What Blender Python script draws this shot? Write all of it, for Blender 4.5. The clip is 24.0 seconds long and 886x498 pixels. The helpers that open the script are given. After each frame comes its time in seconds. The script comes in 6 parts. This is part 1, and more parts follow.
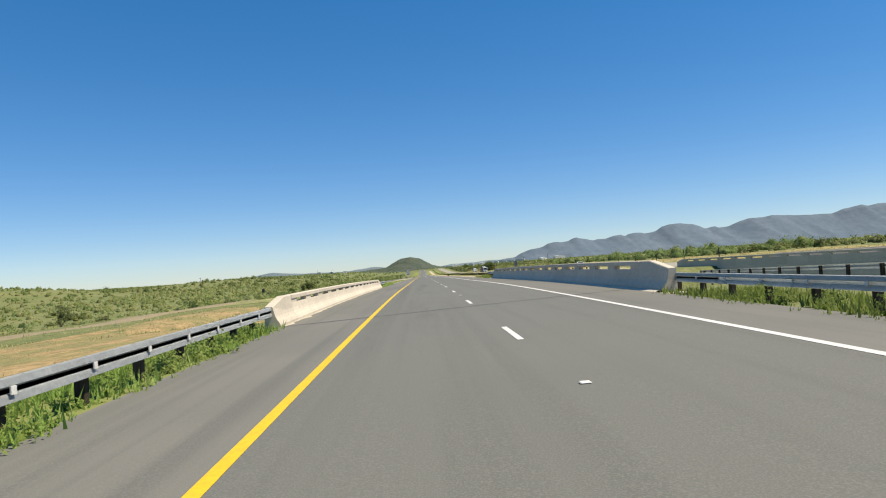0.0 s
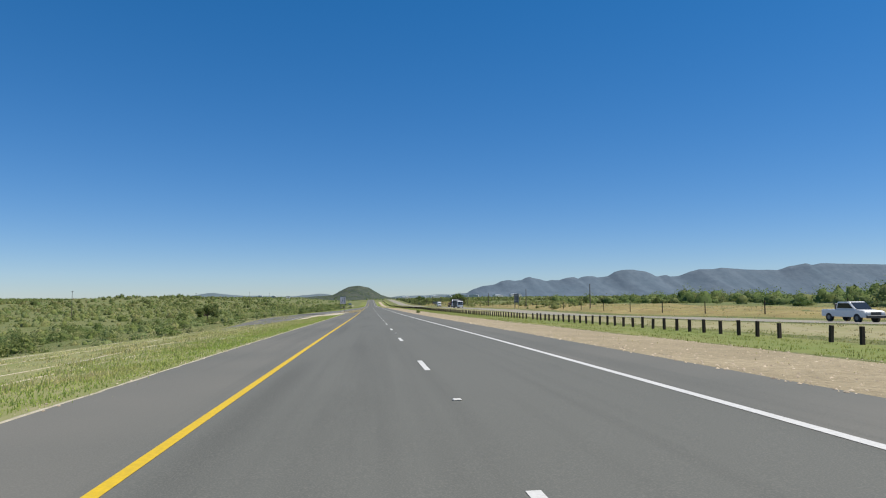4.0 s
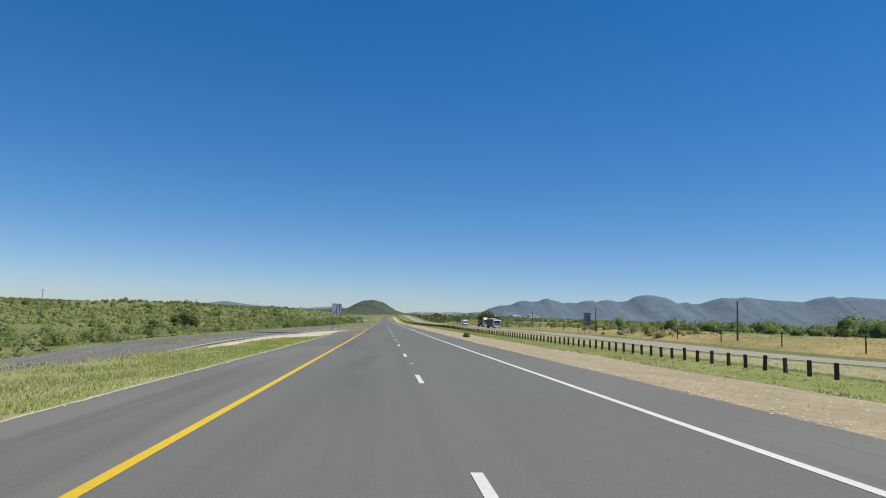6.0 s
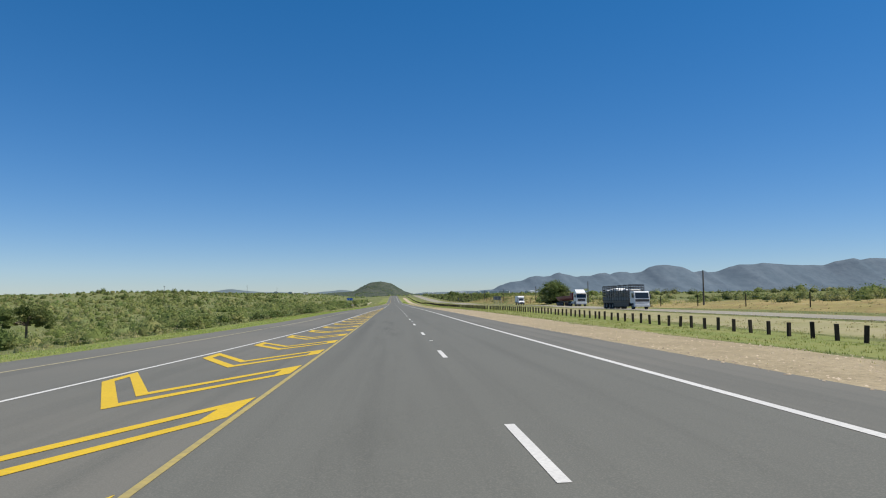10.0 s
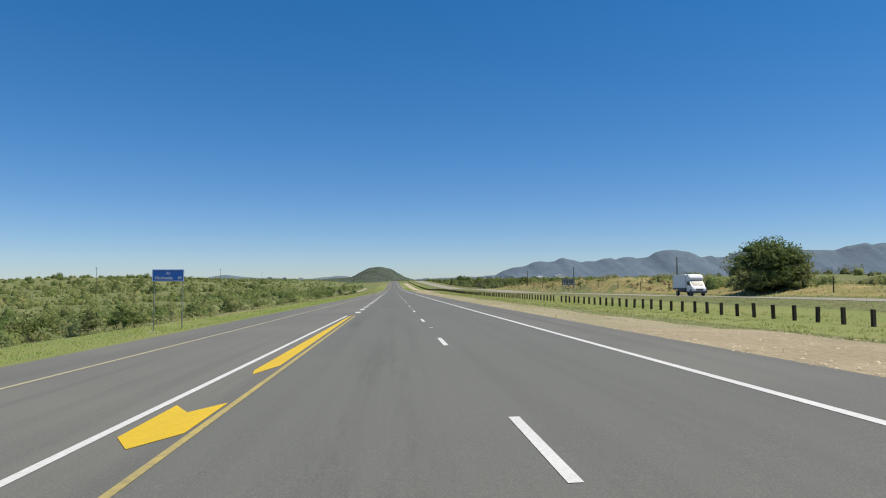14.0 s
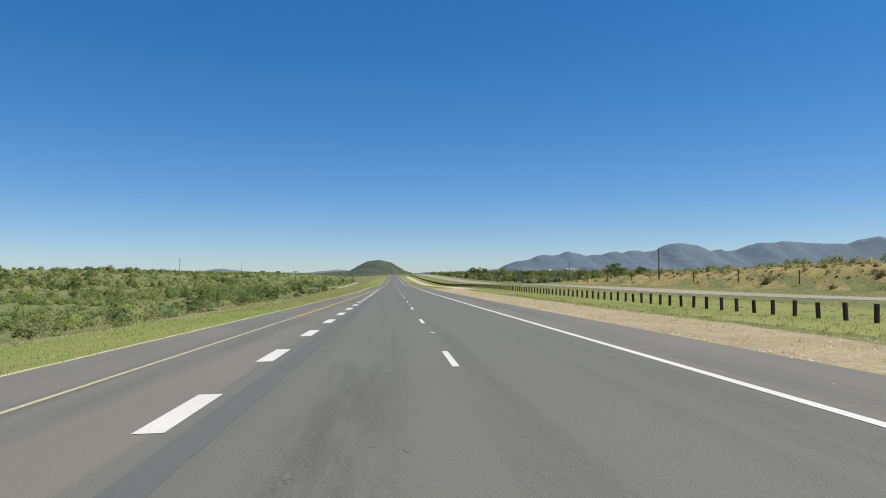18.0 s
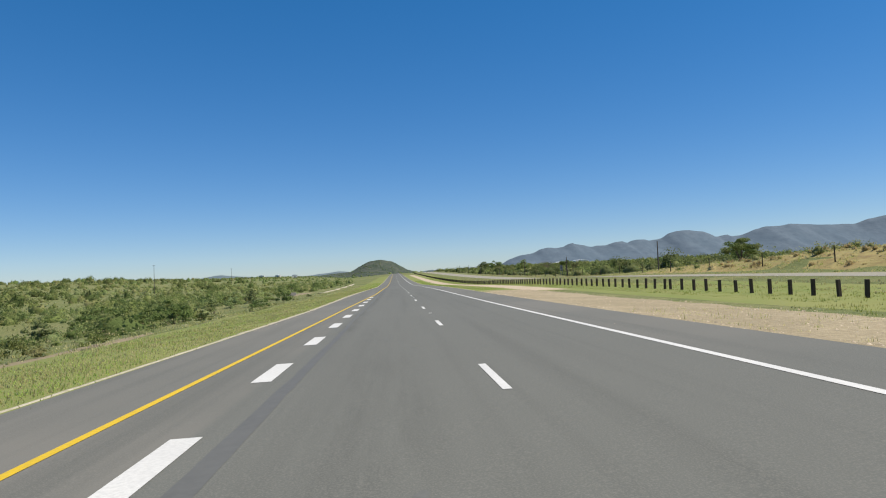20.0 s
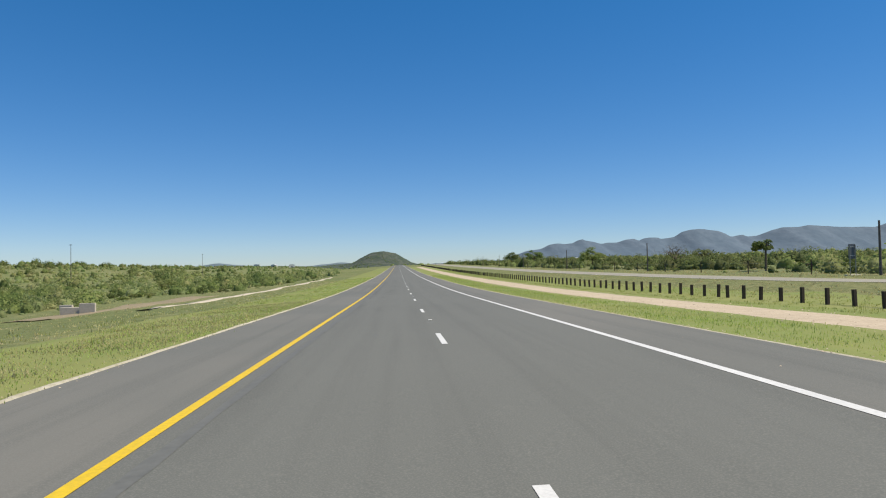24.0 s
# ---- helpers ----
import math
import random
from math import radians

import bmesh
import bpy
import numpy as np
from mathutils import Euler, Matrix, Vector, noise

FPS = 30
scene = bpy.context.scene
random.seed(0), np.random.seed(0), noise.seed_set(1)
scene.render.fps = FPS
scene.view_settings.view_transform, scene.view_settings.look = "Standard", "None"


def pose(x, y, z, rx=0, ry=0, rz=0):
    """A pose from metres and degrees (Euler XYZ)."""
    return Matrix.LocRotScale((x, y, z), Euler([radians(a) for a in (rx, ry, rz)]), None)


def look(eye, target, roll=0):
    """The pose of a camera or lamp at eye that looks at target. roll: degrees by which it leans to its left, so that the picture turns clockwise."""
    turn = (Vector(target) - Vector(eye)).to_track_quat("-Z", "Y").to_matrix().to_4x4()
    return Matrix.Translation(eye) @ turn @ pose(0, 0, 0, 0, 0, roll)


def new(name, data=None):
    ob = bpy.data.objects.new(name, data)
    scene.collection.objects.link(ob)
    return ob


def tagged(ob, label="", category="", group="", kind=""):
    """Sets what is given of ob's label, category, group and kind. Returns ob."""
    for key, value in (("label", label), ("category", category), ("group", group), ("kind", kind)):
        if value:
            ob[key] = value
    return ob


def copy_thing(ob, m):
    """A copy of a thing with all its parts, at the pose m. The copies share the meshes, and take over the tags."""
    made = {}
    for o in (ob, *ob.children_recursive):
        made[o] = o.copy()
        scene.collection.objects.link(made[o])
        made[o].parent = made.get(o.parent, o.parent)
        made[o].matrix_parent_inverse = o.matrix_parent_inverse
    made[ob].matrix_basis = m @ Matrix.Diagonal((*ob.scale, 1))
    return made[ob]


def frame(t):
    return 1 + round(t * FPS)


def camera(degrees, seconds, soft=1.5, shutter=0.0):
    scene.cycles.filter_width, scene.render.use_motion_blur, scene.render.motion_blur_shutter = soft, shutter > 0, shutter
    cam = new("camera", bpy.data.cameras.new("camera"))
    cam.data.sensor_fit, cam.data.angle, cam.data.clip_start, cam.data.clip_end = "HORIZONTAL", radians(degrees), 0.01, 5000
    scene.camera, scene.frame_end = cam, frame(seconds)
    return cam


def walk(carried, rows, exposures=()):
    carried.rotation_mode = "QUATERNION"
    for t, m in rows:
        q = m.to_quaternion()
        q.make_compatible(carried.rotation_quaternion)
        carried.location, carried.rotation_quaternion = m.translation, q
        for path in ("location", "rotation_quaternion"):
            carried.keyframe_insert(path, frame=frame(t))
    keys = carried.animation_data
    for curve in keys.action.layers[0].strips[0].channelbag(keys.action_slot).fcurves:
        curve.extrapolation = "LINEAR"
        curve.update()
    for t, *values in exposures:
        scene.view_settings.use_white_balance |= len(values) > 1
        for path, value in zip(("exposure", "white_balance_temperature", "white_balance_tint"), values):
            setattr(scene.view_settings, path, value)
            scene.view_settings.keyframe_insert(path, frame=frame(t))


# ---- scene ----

# ---------- camera and its drive ----------
cam = camera(69.88, 24.0, 1.1)
ROWS = [
    (0.0, -1.80, 13.28, 1.524, 1.531, 3.885, -1.944),
    (0.5, -1.88, 28.37, 1.536, 1.222, 3.702, -2.152),
    (1.0, -1.93, 43.31, 1.520, 0.074, 3.273, -2.462),
    (1.5, -1.87, 57.32, 1.443, -0.620, 2.785, -2.918),
    (2.0, -1.76, 71.38, 1.305, -2.308, 2.459, -4.544),
    (2.5, -1.65, 86.21, 1.129, -2.722, 1.624, -5.268),
    (3.0, -1.57, 101.22, 0.960, -1.134, 1.001, -4.758),
    (3.5, -1.45, 116.05, 0.814, 2.819, 1.028, -6.132),
    (5.5, -1.03, 174.62, 0.130, 5.610, -2.014, -5.342),
    (6.0, -1.02, 189.24, -0.079, 5.919, -2.233, -5.247),
    (6.5, -1.06, 203.84, -0.278, 5.987, -2.434, -5.095),
    (7.0, -1.13, 218.48, -0.473, 5.820, -2.037, -4.945),
    (7.5, -1.23, 233.18, -0.664, 5.583, -0.693, -5.106),
    (8.0, -1.32, 248.04, -0.849, 5.339, -0.039, -4.740),
    (8.5, -1.35, 263.26, -1.020, 5.092, 0.194, -4.388),
    (9.0, -1.36, 278.56, -1.180, 4.731, 0.386, -4.266),
    (9.5, -1.39, 292.87, -1.340, 4.371, 0.286, -4.357),
    (11.5, -1.51, 354.67, -2.066, 3.467, 0.053, -4.790),
    (12.0, -1.51, 368.48, -2.220, 3.362, 0.115, -4.683),
    (12.5, -1.50, 383.15, -2.367, 3.235, 0.063, -4.677),
    (13.0, -1.48, 397.92, -2.525, 3.113, 0.141, -4.568),
    (13.5, -1.45, 413.12, -2.711, 2.912, 0.215, -4.596),
    (14.0, -1.42, 428.45, -2.914, 2.809, 0.198, -4.542),
    (14.5, -1.39, 443.60, -3.116, 2.764, 0.093, -4.576),
    (15.0, -1.35, 458.92, -3.313, 2.700, -0.033, -4.514),
    (15.5, -1.26, 474.84, -3.514, 2.754, -0.025, -4.303),
    (16.0, -1.16, 490.93, -3.713, 2.579, 0.050, -4.406),
    (16.5, -1.13, 506.91, -3.906, 2.406, 0.212, -4.510),
    (17.0, -1.12, 522.80, -4.090, 2.515, -0.023, -4.334),
    (17.5, -1.12, 538.42, -4.270, 2.434, -0.132, -4.475),
    (18.0, -1.14, 553.98, -4.453, 2.292, 0.148, -4.568),
    (18.5, -1.18, 569.65, -4.645, 2.143, 0.694, -4.477),
    (20.5, -1.47, 632.71, -5.368, 2.069, 2.944, -4.345),
    (21.0, -1.47, 648.47, -5.515, 2.062, 3.127, -4.306),
    (21.5, -1.37, 664.36, -5.654, 1.802, 2.731, -4.332),
    (22.0, -1.26, 680.27, -5.755, 1.644, 2.263, -4.254),
    (22.5, -1.17, 696.23, -5.877, 1.690, 2.298, -4.063),
    (23.0, -1.11, 712.10, -6.044, 1.879, 2.147, -4.071),
    (23.5, -1.05, 727.74, -6.194, 1.774, 1.412, -4.194),
    (24.0, -1.01, 743.30, -6.355, 1.547, 1.049, -4.064),
]
walk(cam, [(t, pose(x, y, z, 90 + pitch, roll, yaw)) for t, x, y, z, pitch, roll, yaw in ROWS],
     exposures=[(0.0, 0.60, 7200, 10), (1.0, 0.34, 6700, 10), (2.0, 0.28, 6650, 10), (3.0, 0.26, 6600, 10), (5.5, 0.24, 6500, 10), (9.0, 0.22, 6650, 10), (12.0, 0.25, 6600, 10),
                (16.0, 0.32, 6750, 10), (18.0, 0.34, 6750, 10), (21.0, 0.34, 6750, 10), (24.0, 0.36, 6750, 10)])

# ---------- daylight ----------
SUN_EL, SUN_AZ = 62.0, 100.0          # height, and bearing clockwise from straight ahead
scene.view_settings.exposure = 0.15
world = bpy.data.worlds.new("world")
scene.world = world
world.use_nodes = True
wn = world.node_tree
sky = wn.nodes.new("ShaderNodeTexSky")
sky.sky_type, sky.sun_disc = "NISHITA", False
sky.sun_elevation, sky.sun_rotation = radians(SUN_EL), radians(SUN_AZ)
sky.altitude, sky.air_density, sky.dust_density, sky.ozone_density = 1400, 1.0, 0.15, 4.5
wn.nodes["Background"].inputs[1].default_value = 0.110
tone = wn.nodes.new("ShaderNodeMix")
tone.data_type, tone.blend_type = "RGBA", "MULTIPLY"
tone.inputs[0].default_value, tone.inputs[7].default_value = 1.0, (0.88, 1.02, 1.26, 1)
flatten = wn.nodes.new("ShaderNodeGamma")
flatten.inputs["Gamma"].default_value = 0.755
clear = wn.nodes.new("ShaderNodeHueSaturation")
clear.inputs["Saturation"].default_value = 1.34
wn.links.new(sky.outputs[0], clear.inputs["Color"])
wn.links.new(clear.outputs[0], flatten.inputs["Color"])
wn.links.new(flatten.outputs[0], tone.inputs[6])
wn.links.new(tone.outputs[2], wn.nodes["Background"].inputs[0])
sun = new("sun", bpy.data.lights.new("sun", "SUN"))
sun.data.energy, sun.data.angle, sun.data.color = 5.0, radians(0.5), (1.0, 0.94, 0.83)
ce, se = math.cos(radians(SUN_EL)), math.sin(radians(SUN_EL))
sun_from = Vector((math.sin(radians(SUN_AZ)) * ce, math.cos(radians(SUN_AZ)) * ce, se))
sun.matrix_world = look(sun_from * 60, (0, 0, 0))


# ---------- materials ----------
def tree_of(name):
    m = bpy.data.materials.new(name)
    m.use_nodes = True
    return m, m.node_tree, m.node_tree.nodes["Principled BSDF"]


def noise_node(nt, vec, scale, detail=4.0, rough=0.6):
    n = nt.nodes.new("ShaderNodeTexNoise")
    n.inputs["Scale"].default_value, n.inputs["Detail"].default_value = scale, detail
    n.inputs["Roughness"].default_value = rough
    nt.links.new(vec, n.inputs["Vector"])
    return n.outputs["Fac"]


def ramp_node(nt, fac, lo, hi):
    r = nt.nodes.new("ShaderNodeMapRange")
    r.inputs["From Min"].default_value, r.inputs["From Max"].default_value = lo, hi
    nt.links.new(fac, r.inputs["Value"])
    return r.outputs[0]


def mix_node(nt, fac, a, b, blend="MIX"):
    m = nt.nodes.new("ShaderNodeMix")
    m.data_type, m.blend_type = "RGBA", blend
    for sock, val in ((m.inputs[0], fac), (m.inputs[6], a), (m.inputs[7], b)):
        if isinstance(val, (int, float)):
            sock.default_value = val
        elif isinstance(val, tuple):
            sock.default_value = (*val, 1)
        else:
            nt.links.new(val, sock)
    return m.outputs[2]


def coords(nt, stretch=(1, 1, 1)):
    c = nt.nodes.new("ShaderNodeTexCoord")
    mp = nt.nodes.new("ShaderNodeMapping")
    mp.inputs["Scale"].default_value = stretch
    nt.links.new(c.outputs["Object"], mp.inputs["Vector"])
    return mp.outputs[0]


def bump_to(nt, bsdf, height, strength, distance):
    b = nt.nodes.new("ShaderNodeBump")
    b.inputs["Strength"].default_value, b.inputs["Distance"].default_value = strength, distance
    nt.links.new(height, b.inputs["Height"])
    nt.links.new(b.outputs[0], bsdf.inputs["Normal"])


def surface(name, a, b, c=None, big=0.3, fine=8.0, rough=0.85, metal=0.0, bump=0.3, depth=0.01, stretch=(1, 1, 1),
            lo=0.35, hi=0.65, vary=0.0, island=0.0, spec=0.5):
    """a and b in patches of 1/big metres, c in fine grain of 1/fine metres."""
    m, nt, bs = tree_of(name)
    v = coords(nt, stretch)
    col = mix_node(nt, ramp_node(nt, noise_node(nt, v, big), lo, hi), a, b)
    f = noise_node(nt, v, fine, 5.0, 0.7)
    col = mix_node(nt, ramp_node(nt, f, 0.4, 0.75), col, c if c else tuple(x * 0.7 for x in a))
    if vary or island:
        src = nt.nodes.new("ShaderNodeObjectInfo").outputs["Random"] if vary else \
            nt.nodes.new("ShaderNodeNewGeometry").outputs["Random Per Island"]
        hsv = nt.nodes.new("ShaderNodeHueSaturation")
        amount = vary or island
        nt.links.new(ramp_range(nt, src, 1 - amount, 1 + amount), hsv.inputs["Value"])
        nt.links.new(col, hsv.inputs["Color"])
        col = hsv.outputs[0]
    nt.links.new(col, bs.inputs["Base Color"])
    bs.inputs["Roughness"].default_value, bs.inputs["Metallic"].default_value = rough, metal
    bs.inputs["Specular IOR Level"].default_value = spec
    if bump:
        bump_to(nt, bs, f, bump, depth)
    return m


def ramp_range(nt, fac, lo, hi):
    r = nt.nodes.new("ShaderNodeMapRange")
    r.inputs["To Min"].default_value, r.inputs["To Max"].default_value = lo, hi
    nt.links.new(fac, r.inputs["Value"])
    return r.outputs[0]


def leaf_material(name, a, b, dry):
    m, nt, bs = tree_of(name)
    g = nt.nodes.new("ShaderNodeNewGeometry").outputs["Random Per Island"]
    col = mix_node(nt, g, a, b)
    col = mix_node(nt, ramp_node(nt, noise_node(nt, coords(nt), 0.22, 3.0), 0.46, 0.66), col, dry)
    o = nt.nodes.new("ShaderNodeObjectInfo").outputs["Random"]
    hsv = nt.nodes.new("ShaderNodeHueSaturation")
    nt.links.new(ramp_range(nt, o, 0.75, 1.3), hsv.inputs["Value"])
    nt.links.new(ramp_range(nt, o, 0.485, 0.51), hsv.inputs["Hue"])
    nt.links.new(col, hsv.inputs["Color"])
    nt.links.new(hsv.outputs[0], bs.inputs["Base Color"])
    bs.inputs["Roughness"].default_value = 0.7
    bs.inputs["Specular IOR Level"].default_value = 0.2
    bump_to(nt, bs, noise_node(nt, coords(nt), 5.0, 5.0, 0.75), 0.8, 0.15)
    thin = nt.nodes.new("ShaderNodeBsdfTranslucent")
    nt.links.new(hsv.outputs[0], thin.inputs["Color"])
    both = nt.nodes.new("ShaderNodeMixShader")
    both.inputs[0].default_value = 0.45
    nt.links.new(bs.outputs[0], both.inputs[1])
    nt.links.new(thin.outputs[0], both.inputs[2])
    nt.links.new(both.outputs[0], nt.nodes["Material Output"].inputs["Surface"])
    return m


M_VERGE = surface("verge_turf", (0.148, 0.185, 0.05), (0.20, 0.208, 0.07), (0.185, 0.19, 0.066), 0.22, 1.7, 0.95, stretch=(1, 0.3, 1), lo=0.4, hi=0.62, bump=0.5, depth=0.06, spec=0.15)
M_BANKGRASS = surface("golden_bank", (0.33, 0.27, 0.115), (0.19, 0.185, 0.065), (0.21, 0.145, 0.07), 0.09, 0.7, 0.95, bump=0.8, depth=0.25, stretch=(1, 0.5, 1), spec=0.15)
M_DRYVERGE = surface("dry_verge", (0.215, 0.22, 0.085), (0.15, 0.18, 0.05), (0.29, 0.26, 0.145), 0.3, 1.9, 0.95, bump=0.6, depth=0.06, stretch=(1, 0.22, 1), spec=0.15)
M_STRAWTURF = surface("straw_turf", (0.28, 0.255, 0.14), (0.20, 0.205, 0.08), (0.31, 0.27, 0.175), 0.4, 1.6, 0.95, bump=0.6, depth=0.06, stretch=(1, 0.4, 1), spec=0.15)
M_MIXED = surface("straw_gravel", (0.31, 0.27, 0.175), (0.225, 0.21, 0.11), (0.235, 0.20, 0.145), 0.55, 3.0, 0.95, bump=0.8, depth=0.06, stretch=(1, 0.16, 1), spec=0.15)
M_GRAVEL = surface("gravel", (0.365, 0.305, 0.20), (0.305, 0.255, 0.165), (0.195, 0.16, 0.102), 0.35, 4.5, 0.95, bump=1.0, depth=0.08, spec=0.15, lo=0.4, hi=0.6)
M_TRACKPALE = surface("pale_track", (0.47, 0.385, 0.28), (0.40, 0.33, 0.24), (0.31, 0.25, 0.175), 0.35, 4.5, 0.95, bump=0.7, depth=0.05, spec=0.15)
M_STONE = surface("stone", (0.39, 0.32, 0.235), (0.29, 0.23, 0.165), (0.43, 0.365, 0.28), 3.0, 20.0, 0.9, bump=0.3, island=0.4, spec=0.2)
M_SAND = surface("pale_sand", (0.50, 0.44, 0.355), (0.43, 0.375, 0.295), (0.34, 0.30, 0.22), 0.4, 7.0, 0.95, bump=0.5, depth=0.03, spec=0.15)
M_GRIT = surface("gritty_edge", (0.37, 0.335, 0.255), (0.28, 0.255, 0.17), (0.46, 0.42, 0.34), 0.9, 6.0, 0.95, bump=0.8, depth=0.04, spec=0.15)
M_TRACK = surface("dirt_track", (0.27, 0.215, 0.14), (0.22, 0.18, 0.115), (0.16, 0.14, 0.08), 0.2, 3.0, 0.95, bump=0.4, depth=0.04, spec=0.15)
M_EARTH = surface("orange_earth", (0.36, 0.25, 0.125), (0.22, 0.20, 0.085), (0.16, 0.14, 0.06), 0.35, 1.6, 0.95, bump=1.0, depth=0.3, spec=0.15, lo=0.43, hi=0.57)
M_CONCRETE = surface("concrete", (0.54, 0.475, 0.375), (0.47, 0.415, 0.33), (0.39, 0.345, 0.275), 0.6, 6.0, 0.85, bump=0.25, depth=0.01, vary=0.06)
M_STEEL = surface("galvanised_steel", (0.50, 0.52, 0.52), (0.43, 0.45, 0.45), (0.34, 0.36, 0.36), 1.5, 14.0, 0.5, metal=0.05, bump=0.05, vary=0.08)
M_WOOD = surface("creosoted_wood", (0.03, 0.024, 0.018), (0.045, 0.035, 0.026), (0.065, 0.052, 0.04), 3.0, 25.0, 0.9, bump=0.4, depth=0.006, stretch=(1, 1, 0.2), vary=0.3, spec=0.2)
M_POLE = surface("weathered_pole", (0.10, 0.085, 0.07), (0.15, 0.13, 0.11), (0.06, 0.05, 0.04), 1.0, 12.0, 0.9, stretch=(1, 1, 0.1), vary=0.2, spec=0.2)
M_WHITE = surface("road_paint_white", (0.60, 0.59, 0.555), (0.54, 0.53, 0.50), (0.43, 0.425, 0.40), 0.7, 18.0, 0.6, bump=0.1, depth=0.002)
M_YELLOW = surface("road_paint_yellow", (0.61, 0.405, 0.004), (0.55, 0.365, 0.006), (0.44, 0.30, 0.012), 0.7, 16.0, 0.6, bump=0.1, depth=0.002)
M_FADED = surface("road_paint_faded", (0.40, 0.31, 0.085), (0.33, 0.265, 0.09), (0.22, 0.19, 0.09), 0.6, 10.0, 0.7, bump=0.1, depth=0.002)
M_CREAM = surface("road_paint_cream", (0.42, 0.37, 0.22), (0.37, 0.325, 0.20), (0.27, 0.24, 0.15), 0.6, 10.0, 0.7, bump=0.1, depth=0.002)
M_BARK = surface("bark", (0.12, 0.09, 0.065), (0.17, 0.135, 0.10), (0.07, 0.055, 0.04), 2.0, 14.0, 0.95, bump=0.6, depth=0.02, spec=0.2)
M_LEAF = leaf_material("acacia_leaf", (0.14, 0.185, 0.05), (0.25, 0.295, 0.095), (0.31, 0.30, 0.13))
M_LEAF_DARK = leaf_material("dark_leaf", (0.088, 0.132, 0.036), (0.15, 0.20, 0.06), (0.20, 0.215, 0.08))
M_LEAF_GREY = leaf_material("grey_leaf", (0.155, 0.20, 0.075), (0.25, 0.29, 0.115), (0.29, 0.285, 0.13))
M_GRASS = leaf_material("grass_green", (0.285, 0.365, 0.075), (0.36, 0.42, 0.11), (0.40, 0.40, 0.14))
M_WEED = leaf_material("weed_leaf", (0.18, 0.275, 0.055), (0.26, 0.35, 0.085), (0.31, 0.36, 0.12))
M_STRAW = leaf_material("grass_dry", (0.52, 0.46, 0.22), (0.43, 0.41, 0.17), (0.58, 0.51, 0.28))
M_TUSSOCK = leaf_material("tussock", (0.40, 0.32, 0.14), (0.48, 0.40, 0.19), (0.33, 0.25, 0.11))


def asphalt_material(name, lane, rim, wear=1.0):
    """Lane surfacing between the edge lines, a warmer older surface on the shoulders."""
    m, nt, bs = tree_of(name)
    v = coords(nt)
    sep = nt.nodes.new("ShaderNodeSeparateXYZ")
    nt.links.new(v, sep.inputs[0])
    ax = nt.nodes.new("ShaderNodeMath")
    ax.operation = "ABSOLUTE"
    nt.links.new(sep.outputs[0], ax.inputs[0])
    col = mix_node(nt, ramp_node(nt, ax.outputs[0], 3.60, 3.72), lane, rim)
    dark = tuple(c * 0.80 for c in lane)
    col = mix_node(nt, ramp_node(nt, noise_node(nt, v, 0.09, 3.0), 0.35, 0.70), col, tuple(c * 0.93 for c in lane))
    col = mix_node(nt, ramp_node(nt, noise_node(nt, coords(nt, (1, 0.015, 1)), 1.5, 4.0), 0.48, 0.75), col, dark)
    # oil and rubber along the middle of the slow lane and beside its edge
    def math_node(op, x, y=0.0):
        n = nt.nodes.new("ShaderNodeMath")
        n.operation = op
        for i, val in enumerate((x, y)):
            if isinstance(val, float):
                n.inputs[i].default_value = val
            else:
                nt.links.new(val, n.inputs[i])
        return n.outputs[0]
    for centre, half, scale, seed, lo, amount in ((-1.7, 0.9, 0.9, 0.0, 0.46, 0.66), (-3.05, 0.4, 0.5, 7.0, 0.36, 0.74), (2.3, 0.7, 0.8, 13.0, 0.56, 0.72)):
        inside = ramp_node(nt, math_node("ABSOLUTE", math_node("SUBTRACT", sep.outputs[0], centre)), half, half * 0.25)
        blot = ramp_node(nt, noise_node(nt, coords(nt, (1.0, 0.12, 1)), scale, 6.0, 0.75), lo, lo + 0.16)
        here = ramp_node(nt, noise_node(nt, coords(nt, (0.02, 1, 1)), 0.022 + seed * 0.0007, 2.0), 0.44, 0.58)
        col = mix_node(nt, math_node("MULTIPLY", math_node("MULTIPLY", inside, blot), here), col, tuple(c * amount for c in lane))
    col = mix_node(nt, ramp_node(nt, noise_node(nt, coords(nt, (1, 0.2, 1)), 0.35, 6.0, 0.75), 0.69, 0.76), col, tuple(c * 0.68 for c in lane))
    grain = noise_node(nt, v, 55.0, 3.0, 0.7)
    col = mix_node(nt, ramp_node(nt, grain, 0.45, 0.8), col, tuple(c * 1.22 for c in rim))
    nt.links.new(col, bs.inputs["Base Color"])
    bs.inputs["Roughness"].default_value = 0.85
    bs.inputs["Specular IOR Level"].default_value = 0.25
    bump_to(nt, bs, grain, 0.2, 0.006)
    return m


M_ASPHALT = asphalt_material("asphalt", (0.111, 0.114, 0.101), (0.142, 0.137, 0.119))
# lighter, warmer asphalt tone for the opposite carriageway
M_ASPHALT_PALE = surface("pale_asphalt", (0.285, 0.266, 0.21), (0.25, 0.232, 0.185), (0.20, 0.185, 0.15), 0.1, 6.0, 0.9, bump=0.2, depth=0.006, spec=0.2)



